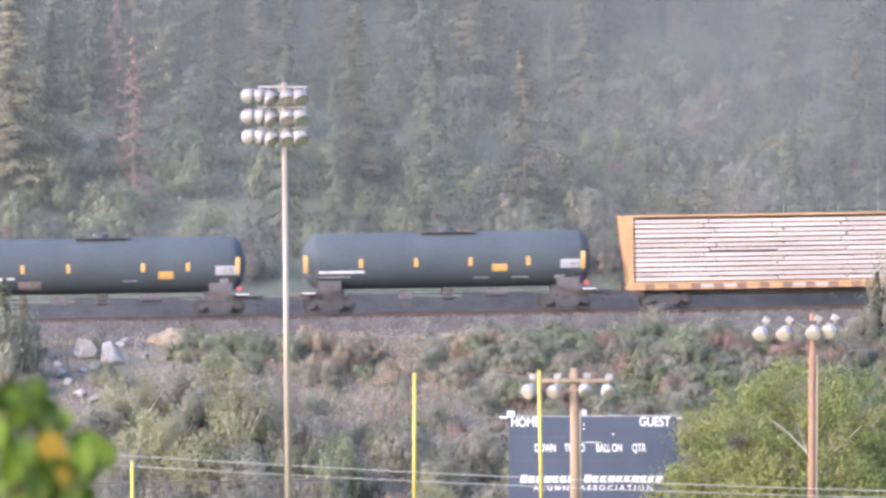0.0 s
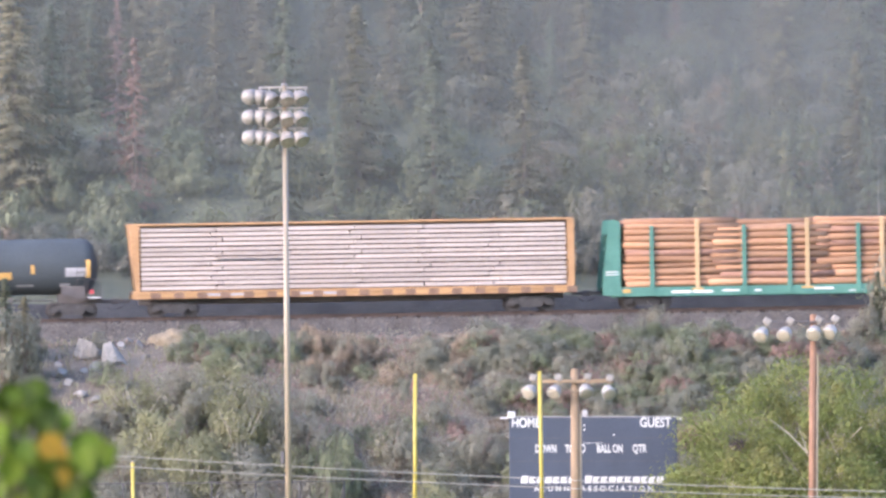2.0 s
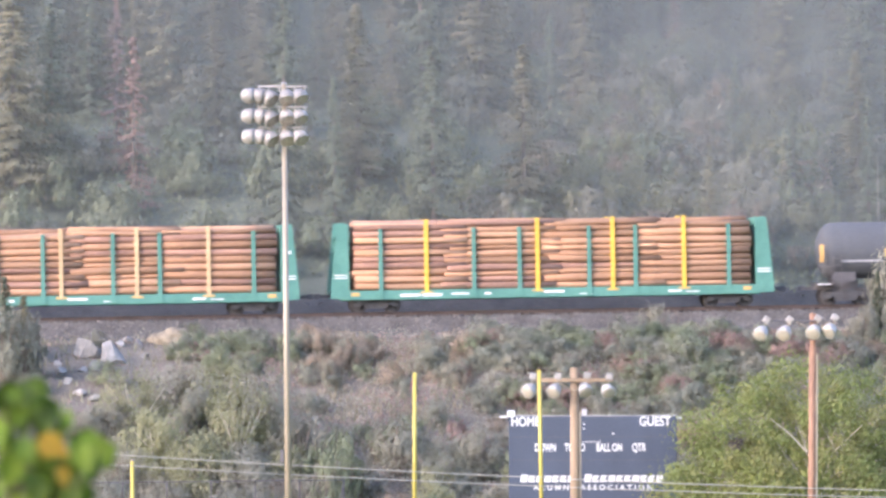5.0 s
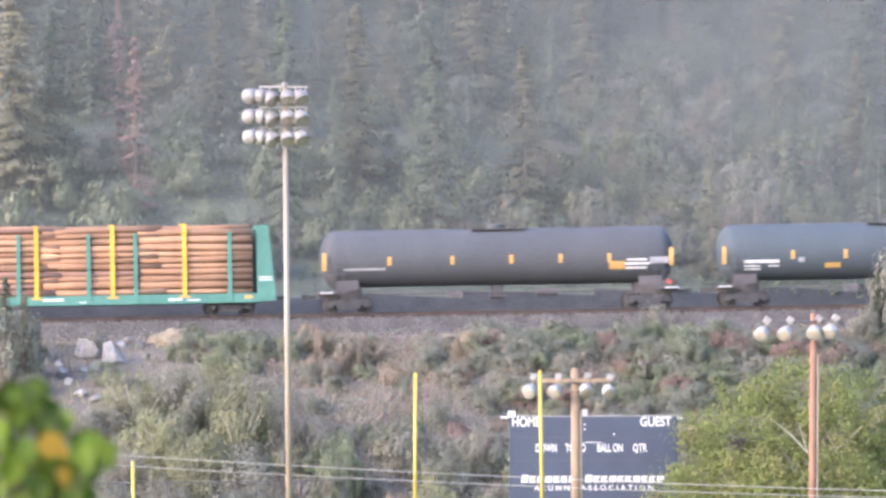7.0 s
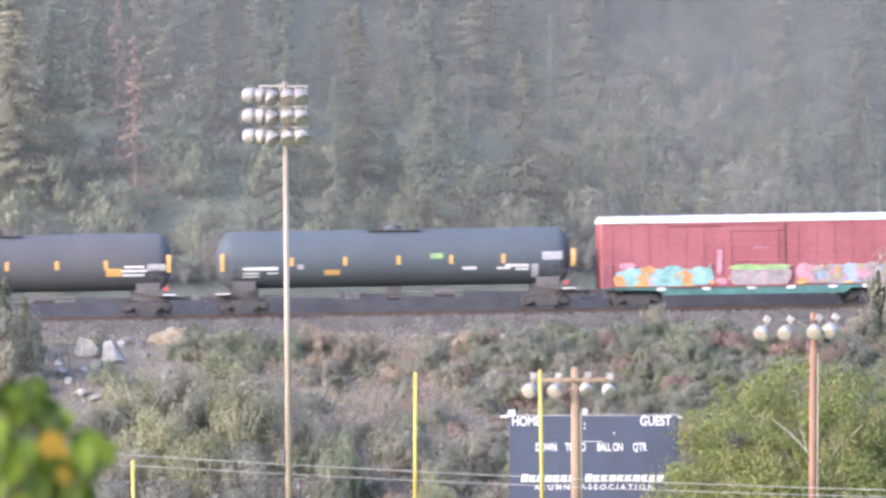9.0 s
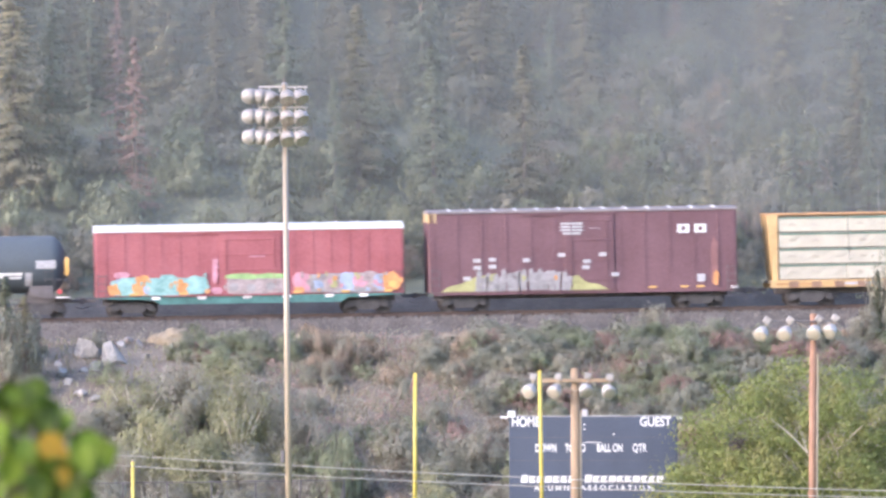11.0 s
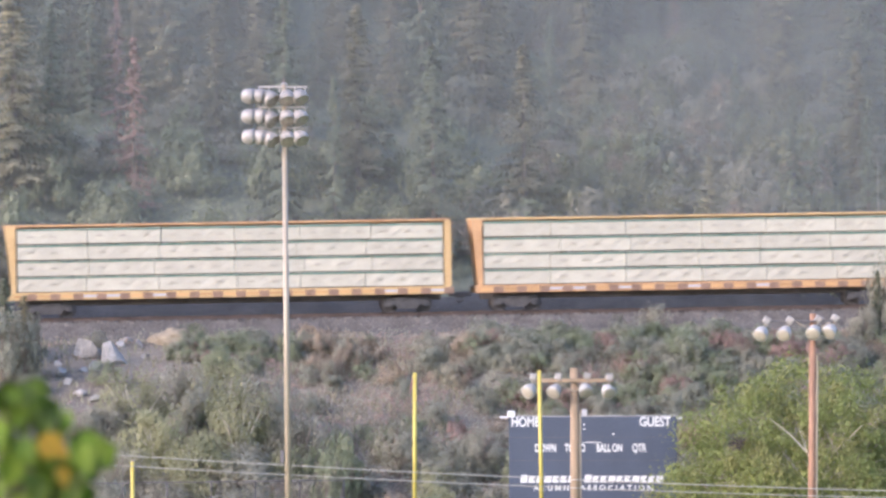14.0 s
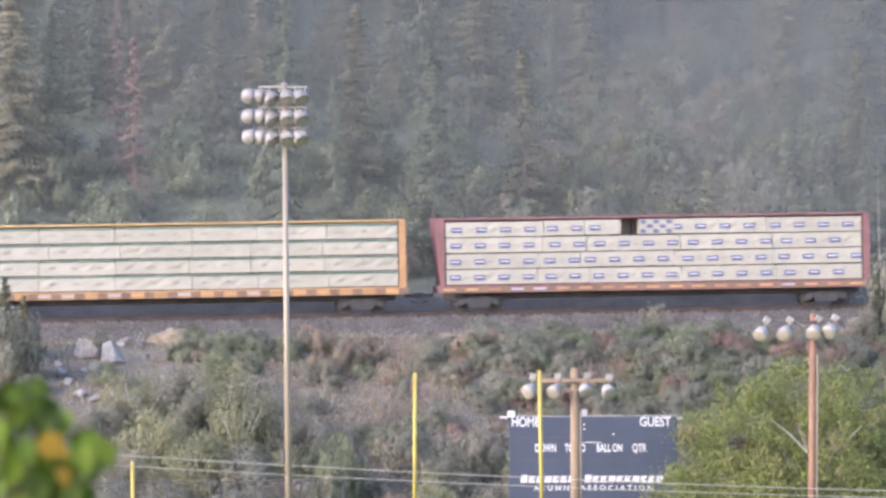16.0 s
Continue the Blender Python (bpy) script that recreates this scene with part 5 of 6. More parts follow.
WIRE_Y = 336.0
for z in (0, 1):
    za, zb = ((7.23, 5.26), (6.76, 4.94))[z]
    xa, xb = (-14.42, 19.05)
    g = (zb - za) / (xb - xa)
    wire((xa - 16, WIRE_Y + 0.6 * z, za - g * 16 + 0.35), (xb + 16, WIRE_Y + 0.6 * z, zb + g * 16 + 0.35), 0.55)
    if z == 0:
        for x, zz in ((xa - 16, za - g * 16), (xb + 16, zb + g * 16)):
            wire_pole(x, WIRE_Y + 0.3, zz + 0.6 - ground(x, WIRE_Y))


# ---- plants ----
def spruce_mesh(seed, H, width, sparse=1.0, name="crown", material=SPRUCE):
    """Whorls of drooping boughs, each with side twigs and a hanging fringe, narrowing to a pointed tip."""
    r = random.Random(seed)
    v, f = [], []
    n = int(H / 0.25)
    for i in range(n):
        t = 0.05 + 0.95 * (i / n)
        h = H * t
        reach = width * ((1 - t) ** 0.82) * r.uniform(0.78, 1.1) + 0.09
        for b in range(int(r.uniform(6.5, 9.5) * sparse)):
            a = r.uniform(0, 6.283)
            L = reach * r.uniform(0.5, 1.1) * (1.22 if r.random() < 0.07 else 1.0)
            ca, sa = math.cos(a), math.sin(a)
            droop = r.uniform(0.15, 0.45) * (1.1 - 0.7 * t)
            steps = max(3, min(7, int(L / 0.26)))
            for k in range(steps):
                q = (k + 0.7) / steps
                d = L * q
                z = h - droop * d * (1 - 0.4 * q) + r.uniform(-0.05, 0.05)
                bx, by = ca * d, sa * d
                s = (0.20 + 0.20 * L * (1 - q) ** 0.7) * r.uniform(0.7, 1.25)
                for side in (-1, 1):
                    tx, ty = ca * 0.7 - sa * side * 0.72, sa * 0.7 + ca * side * 0.72
                    o = len(v)
                    wd = 0.045 + 0.12 * s
                    v += [(bx - ca * wd, by - sa * wd, z + 0.05), (bx + ca * wd, by + sa * wd, z - 0.05), (bx + tx * s, by + ty * s, z - 0.36 * s - r.uniform(0, 0.08))]
                    f.append((o, o + 1, o + 2))
                if r.random() < 0.8:
                    o = len(v)
                    wd = r.uniform(0.06, 0.11)
                    v += [(bx + sa * wd, by - ca * wd, z + 0.03), (bx - sa * wd, by + ca * wd, z + 0.03), (bx + r.uniform(-0.08, 0.08), by + r.uniform(-0.08, 0.08), z - r.uniform(0.18, 0.34))]
                    f.append((o, o + 1, o + 2))
            o = len(v)
            z = h - droop * L * 0.6
            v += [(ca * L * 0.8 - sa * 0.05, sa * L * 0.8 + ca * 0.05, z), (ca * L * 0.8 + sa * 0.05, sa * L * 0.8 - ca * 0.05, z), (ca * L * 1.12, sa * L * 1.12, z + 0.02)]
            f.append((o, o + 1, o + 2))
    return raw_mesh(name, v, f, material)


def trunk_mesh(H, r0, material, seed=0, bend=0.0):
    r = random.Random(seed)
    bm = bmesh.new()
    pts = [(Vector((bend * r.uniform(-1, 1) * i, bend * r.uniform(-1, 1) * i, H * i / 5)), r0 * (1 - 0.18 * i)) for i in range(6)]
    for (a, ra), (b, rb) in zip(pts, pts[1:]):
        rod(bm, a, b, ra, rb, 8)
    return mesh_of("trunk", bm, material, True)


SPRUCES = []
for k in range(7):
    H = 10.0
    SPRUCES.append((spruce_mesh(100 + k, H, (2.3, 2.6, 2.1, 2.8, 1.9, 2.4, 1.7)[k], (1, 1.05, 0.9, 1.1, 1, 0.85, 0.95)[k], material=SPRUCE if k % 2 else SPRUCE_B), trunk_mesh(H * 0.985, 0.16, BARK, k)))
DEADS = [(spruce_mesh(150 + k, 10.0, 1.9, 0.55, material=DEAD), trunk_mesh(10.3, 0.13, BARK, 20 + k)) for k in range(2)]


def plant_tree(kind, variants, k, name, label, group, x, y, top, spread=1.0, turn=0.0, sink=0.15):
    """Stands a tree on the ground so that its tip reaches the height top."""
    z = ground(x, y) - sink
    s = max(0.25, (top - z) / 10.0)
    m = Matrix.Translation((x, y, z)) @ Matrix.Rotation(turn, 4, "Z") @ Matrix.Diagonal((s * spread, s * spread, s, 1))
    t = tagged(new(name), label, name.replace("_", " "), group)
    piece("trunk", variants[k][1], t, Matrix.Identity(4))
    piece("crown", variants[k][0], t, Matrix.Identity(4))
    t.matrix_world = m
    return t


rt = random.Random(11)
# the tall spruces that stand out above the track: x, y, tip
for i, (x, y, z, sp) in enumerate(((-21.17, 418.00, 29.82, 1.0), (-12.43, 424.00, 30.06, 1.0), (-8.46, 414.00, 31.36, 0.8), (-4.57, 418.00, 29.61, 1.1), (-0.44, 412.00, 27.25, 1.15), (4.43, 414.00, 27.18, 1.1), (6.02, 424.00, 28.90, 0.8),
                                  (16.22, 424.00, 26.59, 0.9), (18.41, 428.00, 26.04, 0.7), (19.04, 416.00, 24.21, 0.9), (22.71, 420.00, 26.72, 1.0), (22.97, 414.00, 24.12, 0.8), (21.40, 428.00, 25.91, 0.8), (3.24, 430.00, 27.38, 0.7),
                                  (2.24, 432.00, 27.38, 0.7), (-23.12, 416.00, 31.61, 1.2), (-19.57, 427.00, 31.35, 1.0), (-10.34, 429.00, 32.25, 1.0), (-6.90, 430.00, 30.98, 0.9), (-2.78, 430.00, 31.88, 1.0), (1.03, 438.00, 32.13, 1.0),
                                  (-14.55, 432.00, 31.78, 1.0), (-16.77, 436.00, 32.27, 0.9), (8.72, 436.00, 31.32, 1.0), (10.75, 440.00, 32.73, 0.9), (7.15, 438.00, 32.05, 1.0), (18.18, 436.00, 31.84, 1.1), (20.79, 440.00, 32.61, 1.0), (15.68, 438.00, 30.98, 1.0),
                                  (24.87, 438.00, 31.51, 1.0), (-5.76, 412.00, 25.49, 0.7), (14.31, 411.00, 21.60, 0.8), (12.73, 441.00, 31.95, 0.9))):
    plant_tree("s", SPRUCES, i % 7, "spruce_tree", ("tall blue-green spruce on the hillside", "slender grey-green spruce above the railway")[sp < 0.85], "hillside spruces", x, y, z, sp, rt.uniform(0, 6))
for i, (x, y, z) in enumerate(((-17.71, 420.00, 30.15), (13.40, 437.00, 32.30), (-16.65, 416.00, 27.86))):
    plant_tree("d", DEADS, i % 2, "dead_spruce", "dead spruce with reddish brown needles and bare trunk", "dead spruces", x, y, z, 1.0, i)
# woods that fill the slope behind
for i in range(124):
    x, y = rt.uniform(-30, 30), rt.uniform(428, 458)
    if 8.5 < x < 17.5 and y < 437:
        y += 16
    g = ground(x, y)
    plant_tree("s", SPRUCES, rt.randrange(7), "spruce_tree", "dark spruce in the dense hillside woods", "hillside spruces", x, y, g + rt.uniform(8, 15), rt.uniform(0.75, 1.15), rt.uniform(0, 6))


# bare pale snags that show among the crowns
for x, y, tip, r0 in ((-8.70, 430.0, 31.4, 0.10), (23.40, 412.0, 20.6, 0.05), (13.05, 436.0, 28.4, 0.09), (-17.3, 421.0, 25.9, 0.08)):
    g = ground(x, y) - 0.1
    snag = tagged(new("snag", trunk_mesh(tip - g, r0, PALE_BARK, int(y), 0.012)), "bare pale dead trunk among the spruces", "dead tree", "bare snags")
    snag.location = (x, y, g)


def leafy_mesh(seed, rx, rz, leaves, size, material, clumps=14, low=0.15):
    """A crown of leaf-sized faces gathered in clumps, ragged at the rim."""
    r = random.Random(seed)
    v, f = [], []
    cs = []
    for c in range(clumps):
        a, q = r.uniform(0, 6.283), r.random() ** 0.5
        h = r.uniform(low, 1.0)
        env = math.sqrt(max(0.05, 1 - (abs(h - 0.45) / 0.6) ** 2))
        cs.append((rx * q * env * math.cos(a), rx * q * env * math.sin(a), rz * h, r.uniform(0.15, 0.32)))
    for i in range(leaves):
        cx, cy, cz, cr = cs[i % clumps]
        d = Vector((r.gauss(0, 1), r.gauss(0, 1), r.gauss(0, 1))).normalized() * (r.random() ** 0.45) * cr
        p = Vector((cx + d.x * rx * 1.1, cy + d.y * rx * 1.1, max(0.02, cz + d.z * rz * 1.0)))
        s = size * r.uniform(0.6, 1.4)
        face = (Vector((p.x / rx, p.y / rx, (p.z - 0.35 * rz) / rz)).normalized() + d.normalized() * 0.25 + Vector((r.gauss(0, 0.45), r.gauss(0, 0.45), r.gauss(0.1, 0.35)))).normalized()
        w = face.cross(Vector((r.gauss(0, 0.5), r.gauss(0, 0.5), 1))).normalized()
        u = face.cross(w)
        o = len(v)
        v += [tuple(p - u * s * 1.25), tuple(p + w * s * 0.45), tuple(p + u * s * 1.25), tuple(p - w * s * 0.45)]
        f.append((o, o + 1, o + 2, o + 3))
    return raw_mesh("crown", v, f, material)


def stems_mesh(seed, rx, rz, n, r0, material):
    r = random.Random(seed)
    bm = bmesh.new()
    for i in range(n):
        a = r.uniform(0, 6.283)
        q = rx * r.uniform(0.2, 0.75)
        mid = Vector((q * 0.4 * math.cos(a), q * 0.4 * math.sin(a), rz * 0.45))
        rod(bm, (0.1 * math.cos(a), 0.1 * math.sin(a), -0.2), mid, r0, r0 * 0.7, 6)
        rod(bm, mid, (q * math.cos(a), q * math.sin(a), rz * r.uniform(0.75, 1.02)), r0 * 0.7, r0 * 0.25, 6)
        b = a + r.uniform(0.5, 1.2)
        rod(bm, mid, (q * math.cos(b), q * math.sin(b), rz * r.uniform(0.6, 0.9)), r0 * 0.5, r0 * 0.2, 6)
    return mesh_of("stem", bm, material)


BUSH = {}
for key, m, bark, size, n in (("green", LEAF_GREEN, BARK, 0.082, 1150), ("yellow", LEAF_YELLOW, PALE_BARK, 0.078, 1150), ("olive", LEAF_OLIVE, BARK, 0.078, 1150), ("grey", LEAF_GREY, BARK, 0.076, 1150), ("dry", LEAF_DRY, PALE_BARK, 0.06, 1200), ("red", LEAF_RED, BARK, 0.06, 1300)):
    BUSH[key] = [(leafy_mesh(300 + 7 * len(key) + k, 1.0, 1.5, n, size, m, 26 + 7 * k), stems_mesh(400 + k, 1.0, 1.4, 7, 0.03, bark)) for k in range(3)]
FINE, LUSH = {}, {}
for key, m, bark in (("green", LEAF_GREEN, BARK), ("yellow", LEAF_YELLOW, PALE_BARK), ("olive", LEAF_OLIVE, BARK), ("grey", LEAF_GREY, BARK), ("dry", LEAF_DRY, PALE_BARK), ("red", LEAF_RED, BARK)):
    FINE[key] = [(leafy_mesh(600 + 7 * len(key) + k, 1.0, 1.5, 1750, 0.055, m, 34 + 7 * k), BUSH[key][k][1]) for k in range(3)]
    LUSH[key] = [(leafy_mesh(700 + 7 * len(key) + k, 1.0, 1.5, 4800, 0.032, m, 48 + 9 * k), BUSH[key][k][1]) for k in range(3)]
BUSH_LABEL = {"green": "leafy green shrub on the slope", "yellow": "yellow-green autumn shrub on the slope", "olive": "dull olive shrub on the dry bank", "grey": "grey-green willow shrub on the bank", "dry": "dry brown half-bare shrub on the bank", "red": "reddish autumn shrub on the bank"}


def bush(key, x, y, w, h, turn=None, sink=0.1):
    b = tagged(new("shrub"), BUSH_LABEL[key], "shrub", key + " shrubs")
    k = rt.randrange(3)
    kit = LUSH if w > 1.55 else FINE
    piece("leaves", kit[key][k][0], b, Matrix.Identity(4))
    piece("stem", kit[key][k][1], b, Matrix.Identity(4))
    b.matrix_world = Matrix.Translation((x, y, ground(x, y) - sink)) @ Matrix.Rotation(rt.uniform(0, 6) if turn is None else turn, 4, "Z") @ Matrix.Diagonal((w, w, h / 1.5, 1))
    return b


# brush right behind the track and up the open patch of the hillside, one mass for each tone
brush = {}


def grow(key, x, y, w, h, mass=brush, kit=BUSH):
    me = kit[key][rt.randrange(3)][0]
    co = np.empty(len(me.vertices) * 3)
    me.vertices.foreach_get("co", co)
    t = rt.uniform(0, 6.28)
    turn = np.array(((math.cos(t) * w, math.sin(t) * w, 0), (-math.sin(t) * w, math.cos(t) * w, 0), (0, 0, h / 1.5)))
    mass.setdefault(key, []).append(co.reshape(-1, 3) @ turn + np.array((x, y, ground(x, y) - 0.1)))


for i in range(80):
    x = rt.uniform(-27, 29)
    grow(rt.choice(("green", "olive", "olive", "grey", "grey", "green", "dry")), x, track_y(x) + rt.uniform(9.2, 14), rt.uniform(0.9, 1.5), rt.uniform(0.9, 2.0))
for i in range(70):
    grow(rt.choice(("green", "olive", "yellow", "yellow", "dry", "olive")), rt.uniform(5, 21), rt.uniform(414, 436), rt.uniform(1.2, 2.0), rt.uniform(1.3, 2.8))
for i in range(78):
    grow(rt.choice(("green", "green", "olive", "grey")), rt.uniform(-26, 6), rt.uniform(411, 432), rt.uniform(1.2, 2.0), rt.uniform(1.4, 3.0))
for i in range(48):
    # the open gully: yellowing and dry scrub
    x = rt.uniform(8.5, 17.5)
    grow(rt.choice(("yellow", "yellow", "dry", "olive")), x, rt.uniform(411.5, 431), rt.uniform(0.9, 1.6), rt.uniform(1.2, 2.2))
for x, y in ((-11.6, 408.6), (-10.9, 409.0), (-12.2, 409.2), (-3.0, 409.6), (-2.4, 409.9), (-1.6, 410.0), (-15.7, 408.4), (4.2, 410.3)):
    grow("dry", x, y, 0.9, 1.5)
for i in range(25):
    grow(rt.choice(("green", "grey", "olive")), rt.uniform(18, 30), rt.uniform(412, 430), rt.uniform(1.1, 1.7), rt.uniform(1.2, 2.2))
LEAF = {"green": (LEAF_GREEN, "green"), "yellow": (LEAF_YELLOW, "yellow-green"), "olive": (LEAF_OLIVE, "olive"), "grey": (LEAF_GREY, "grey-green"), "dry": (LEAF_DRY, "dry brown"), "red": (LEAF_RED, "reddish")}


def join_brush(name, mass, where):
    """One joined mass of leaves for each tone."""
    for key, parts in mass.items():
        co = np.concatenate(parts)
        quads = np.arange(len(co)).reshape(-1, 4)
        me = raw_mesh(name, co.tolist(), quads.tolist(), LEAF[key][0])
        tagged(new(name, me), "dense " + LEAF[key][1] + " brush " + where, "undergrowth", kind="stuff")


join_brush("undergrowth", brush, "on the hillside behind the track")
for (x, y), key in (((-11.53, 409.00), "dry"), ((-10.95, 410.00), "red"), ((-2.81, 410.00), "dry"), ((-15.56, 408.00), "dry"), ((15.80, 415.00), "red")):
    bush(key, x, y, 1.0, 1.9)
# the bank below the track: shrubs lower down, and thick scrub higher up
scrub = {}
for i in range(380):
    x, y = rt.uniform(-24, 25), rt.uniform(358, 391.5)
    if x < -13.0 and y > 373 and rt.random() < 0.93:
        continue
    up = (y - 358) / 34
    kinds = ("olive", "grey", "olive", "green", "red", "dry", "grey") if up > 0.35 else ("olive", "green", "grey", "yellow", "olive", "dry")
    if y > 387:
        kinds = ("olive", "grey", "dry")
    s = rt.uniform(0.6, 1.2) * (1.1 if up < 0.4 else 0.85) * (0.65 if y > 387 else 1)
    if y < 378:
        bush(rt.choice(kinds), x, y, s, s * rt.uniform(1.0, 1.6))
    else:
        grow(rt.choice(kinds), x, y, s, s * rt.uniform(1.0, 1.6), scrub, FINE)
for x, y, w, h, key in ((-13.64, 372.00, 2.2, 3.4, "yellow"), (-11.67, 370.00, 2.0, 3.2, "yellow"), (-9.86, 374.00, 2.2, 3.6, "yellow"), (-15.21, 370.00, 1.7, 2.6, "olive"), (-8.81, 376.00, 2.2, 3.4, "olive"), (-14.93, 377.00, 2.0, 3.0, "yellow"), (-12.74, 378.00, 2.2, 3.2, "olive"), (-10.82, 379.00, 2.0, 3.2, "yellow"),
                        (-6.84, 374.00, 1.8, 2.6, "olive"), (-15.85, 366.00, 1.5, 2.2, "grey"), (-2.43, 374.00, 1.5, 2.2, "olive"), (1.70, 374.00, 1.6, 2.4, "olive"), (-0.23, 371.00, 1.6, 2.2, "grey"), (-12.56, 370.00, 1.9, 2.2, "yellow"), (-9.62, 370.00, 1.9, 2.2, "olive")):
    bush(key, x, y - 6.0, w, h)
for x, y in ((-5.06, 364.00), (-4.52, 363.00), (-5.57, 362.00)):
    bush("green", x, y, 0.8, 3.4)
# dense scrub over the upper bank towards +x, a dark hedge-like clump towards -x, and dry brush between them
for i in range(170):
    x, y = rt.uniform(1.5, 24), rt.uniform(379, 391.5)
    s = rt.uniform(0.7, 1.15) * (0.75 if y > 389 else 1)
    grow(rt.choice(("green", "grey", "grey", "green", "olive", "olive", "green", "red")), x, y, s, s * rt.uniform(0.9, 1.4), scrub, FINE)
for i in range(16):
    bush(rt.choice(("green", "grey", "green")), rt.uniform(-13.2, -7.6), rt.uniform(386.0, 389.0), rt.uniform(0.7, 1.0), rt.uniform(0.9, 1.3))
for i in range(12):
    bush(rt.choice(("dry", "dry", "olive")), rt.uniform(-7.0, -3.4), rt.uniform(383.0, 388.0), rt.uniform(0.6, 0.9), rt.uniform(0.9, 1.5))
join_brush("bank_scrub", scrub, "over the upper bank below the track")
# darker clumps that stand before the track at both ends of the view
for x, y, w, h, key in ((-20.85, 382.00, 1.2, 3.0, "grey"), (-21.77, 381.00, 1.4, 3.2, "grey"), (22.90, 392.00, 1.3, 4.2, "olive"), (10.79, 392.00, 1.0, 1.6, "olive"), (9.32, 391.00, 1.1, 1.3, "grey"), (21.39, 391.00, 1.0, 1.8, "olive")):
    bush(key, x, y, w, h)

# low cover: leafy mats on the bank and on the floor of the woods
def ground_cover(name, label, material, count, size, area, lift, seed, keep):
    r = random.Random(seed)
    v, f = [], []
    while len(f) < count:
        x, y = r.uniform(area[0], area[1]), r.uniform(area[2], area[3])
        k = noise.noise((x * 0.3 + seed, y * 0.3, seed)) + 0.5 * noise.noise((x * 1.1, y * 1.1, seed))
        if k < keep or (x < -13.5 and 374 < y < 393 and r.random() < 0.85):
            continue
        p = Vector((x, y, ground(x, y) + r.random() * lift * (0.4 + k)))
        s = size * r.uniform(0.6, 1.4)
        face = Vector((r.gauss(0, 0.5), r.gauss(-0.5, 0.5), r.gauss(0.8, 0.4))).normalized()
        u = face.cross(Vector((r.gauss(0, 1), r.gauss(0, 1), r.gauss(0, 1)))).normalized()
        w = face.cross(u)
        o = len(v)
        v += [tuple(p - u * s), tuple(p + w * s * 0.6), tuple(p + u * s), tuple(p - w * s * 0.6)]
        f.append((o, o + 1, o + 2, o + 3))
    tagged(new(name, raw_mesh(name, v, f, material)), label, "ground cover", kind="stuff")


ground_cover("ground_cover", "low olive weeds over the bank", LEAF_OLIVE, 60000, 0.06, (-25, 27, 357, 392), 0.8, 3, -0.3)
ground_cover("ground_cover", "low reddish brown weeds over the bank", LEAF_RED, 40000, 0.06, (-25, 27, 360, 391), 0.6, 4, -0.05)
ground_cover("ground_cover", "low dry brown weeds over the bank", LEAF_DRY, 30000, 0.055, (-25, 27, 357, 392), 0.6, 5, 0.0)
ground_cover("forest_undergrowth", "low green growth on the floor of the woods", LEAF_GREEN, 46000, 0.12, (-32, 32, 409, 446), 1.3, 6, -0.45)

for i, (x, y, z, sp) in enumerate(((-21.99, 385.00, 14.94, 1.5), (-20.93, 383.00, 14.03, 1.6), (-22.97, 386.00, 15.46, 1.5), (22.16, 392.00, 14.72, 1.1))):
    plant_tree("s", SPRUCES, (2, 5, 1, 0)[i], "spruce_tree", "small dense spruce below the railway track", "bank spruces", x, y, z, sp, i * 1.3)

# dry grass over the bank
gr = random.Random(21)
v, f = [], []
for i in range(30000):
    x, y = gr.uniform(-26, 27), gr.uniform(356, 392.5)
    if x < -13.5 and y > 374 and gr.random() < 0.75:
        continue
    if noise.noise((x * 0.25, y * 0.25, 2)) < -0.15:
        continue
    z = ground(x, y) - 0.03
    h, a = gr.uniform(0.2, 0.6), gr.uniform(-0.6, 0.6)
    w = gr.uniform(0.025, 0.07)
    o = len(v)
    v += [(x - w, y, z), (x + w, y, z), (x + a * h * 0.6, y + gr.uniform(-0.1, 0.1), z + h)]
    f.append((o, o + 1, o + 2))
tagged(new("dry_grass", raw_mesh("dry_grass", v, f, GRASS)), "tufts of dry grass over the bank", "grass", kind="stuff")


# pale broken rock on the bank
def rock(x, y, s, tall, seed):
    r = random.Random(seed)
    bm = bmesh.new()
    bmesh.ops.create_icosphere(bm, subdivisions=2, radius=1)
    cuts = [Vector((r.gauss(0, 1), r.gauss(0, 1), r.gauss(0, 1))).normalized() for _ in range(8)]
    for p in bm.verts:
        for c in cuts:
            d = p.co.dot(c) - 0.46
            if d > 0:
                p.co -= c * d
        p.co = Vector((p.co.x * s, p.co.y * s * 0.7, p.co.z * s * tall)) * 1.45
    ob = tagged(mesh_object("rock", bm, ROCK), "pale angular broken rock on the bare bank", "rock", "rocks on the bank")
    ob.matrix_world = Matrix.Translation((x, y, ground(x, y) + s * tall * 0.55)) @ Matrix.Rotation(r.uniform(-0.3, 0.3), 4, "Y") @ Matrix.Rotation(r.uniform(-0.4, 0.4), 4, "Z")


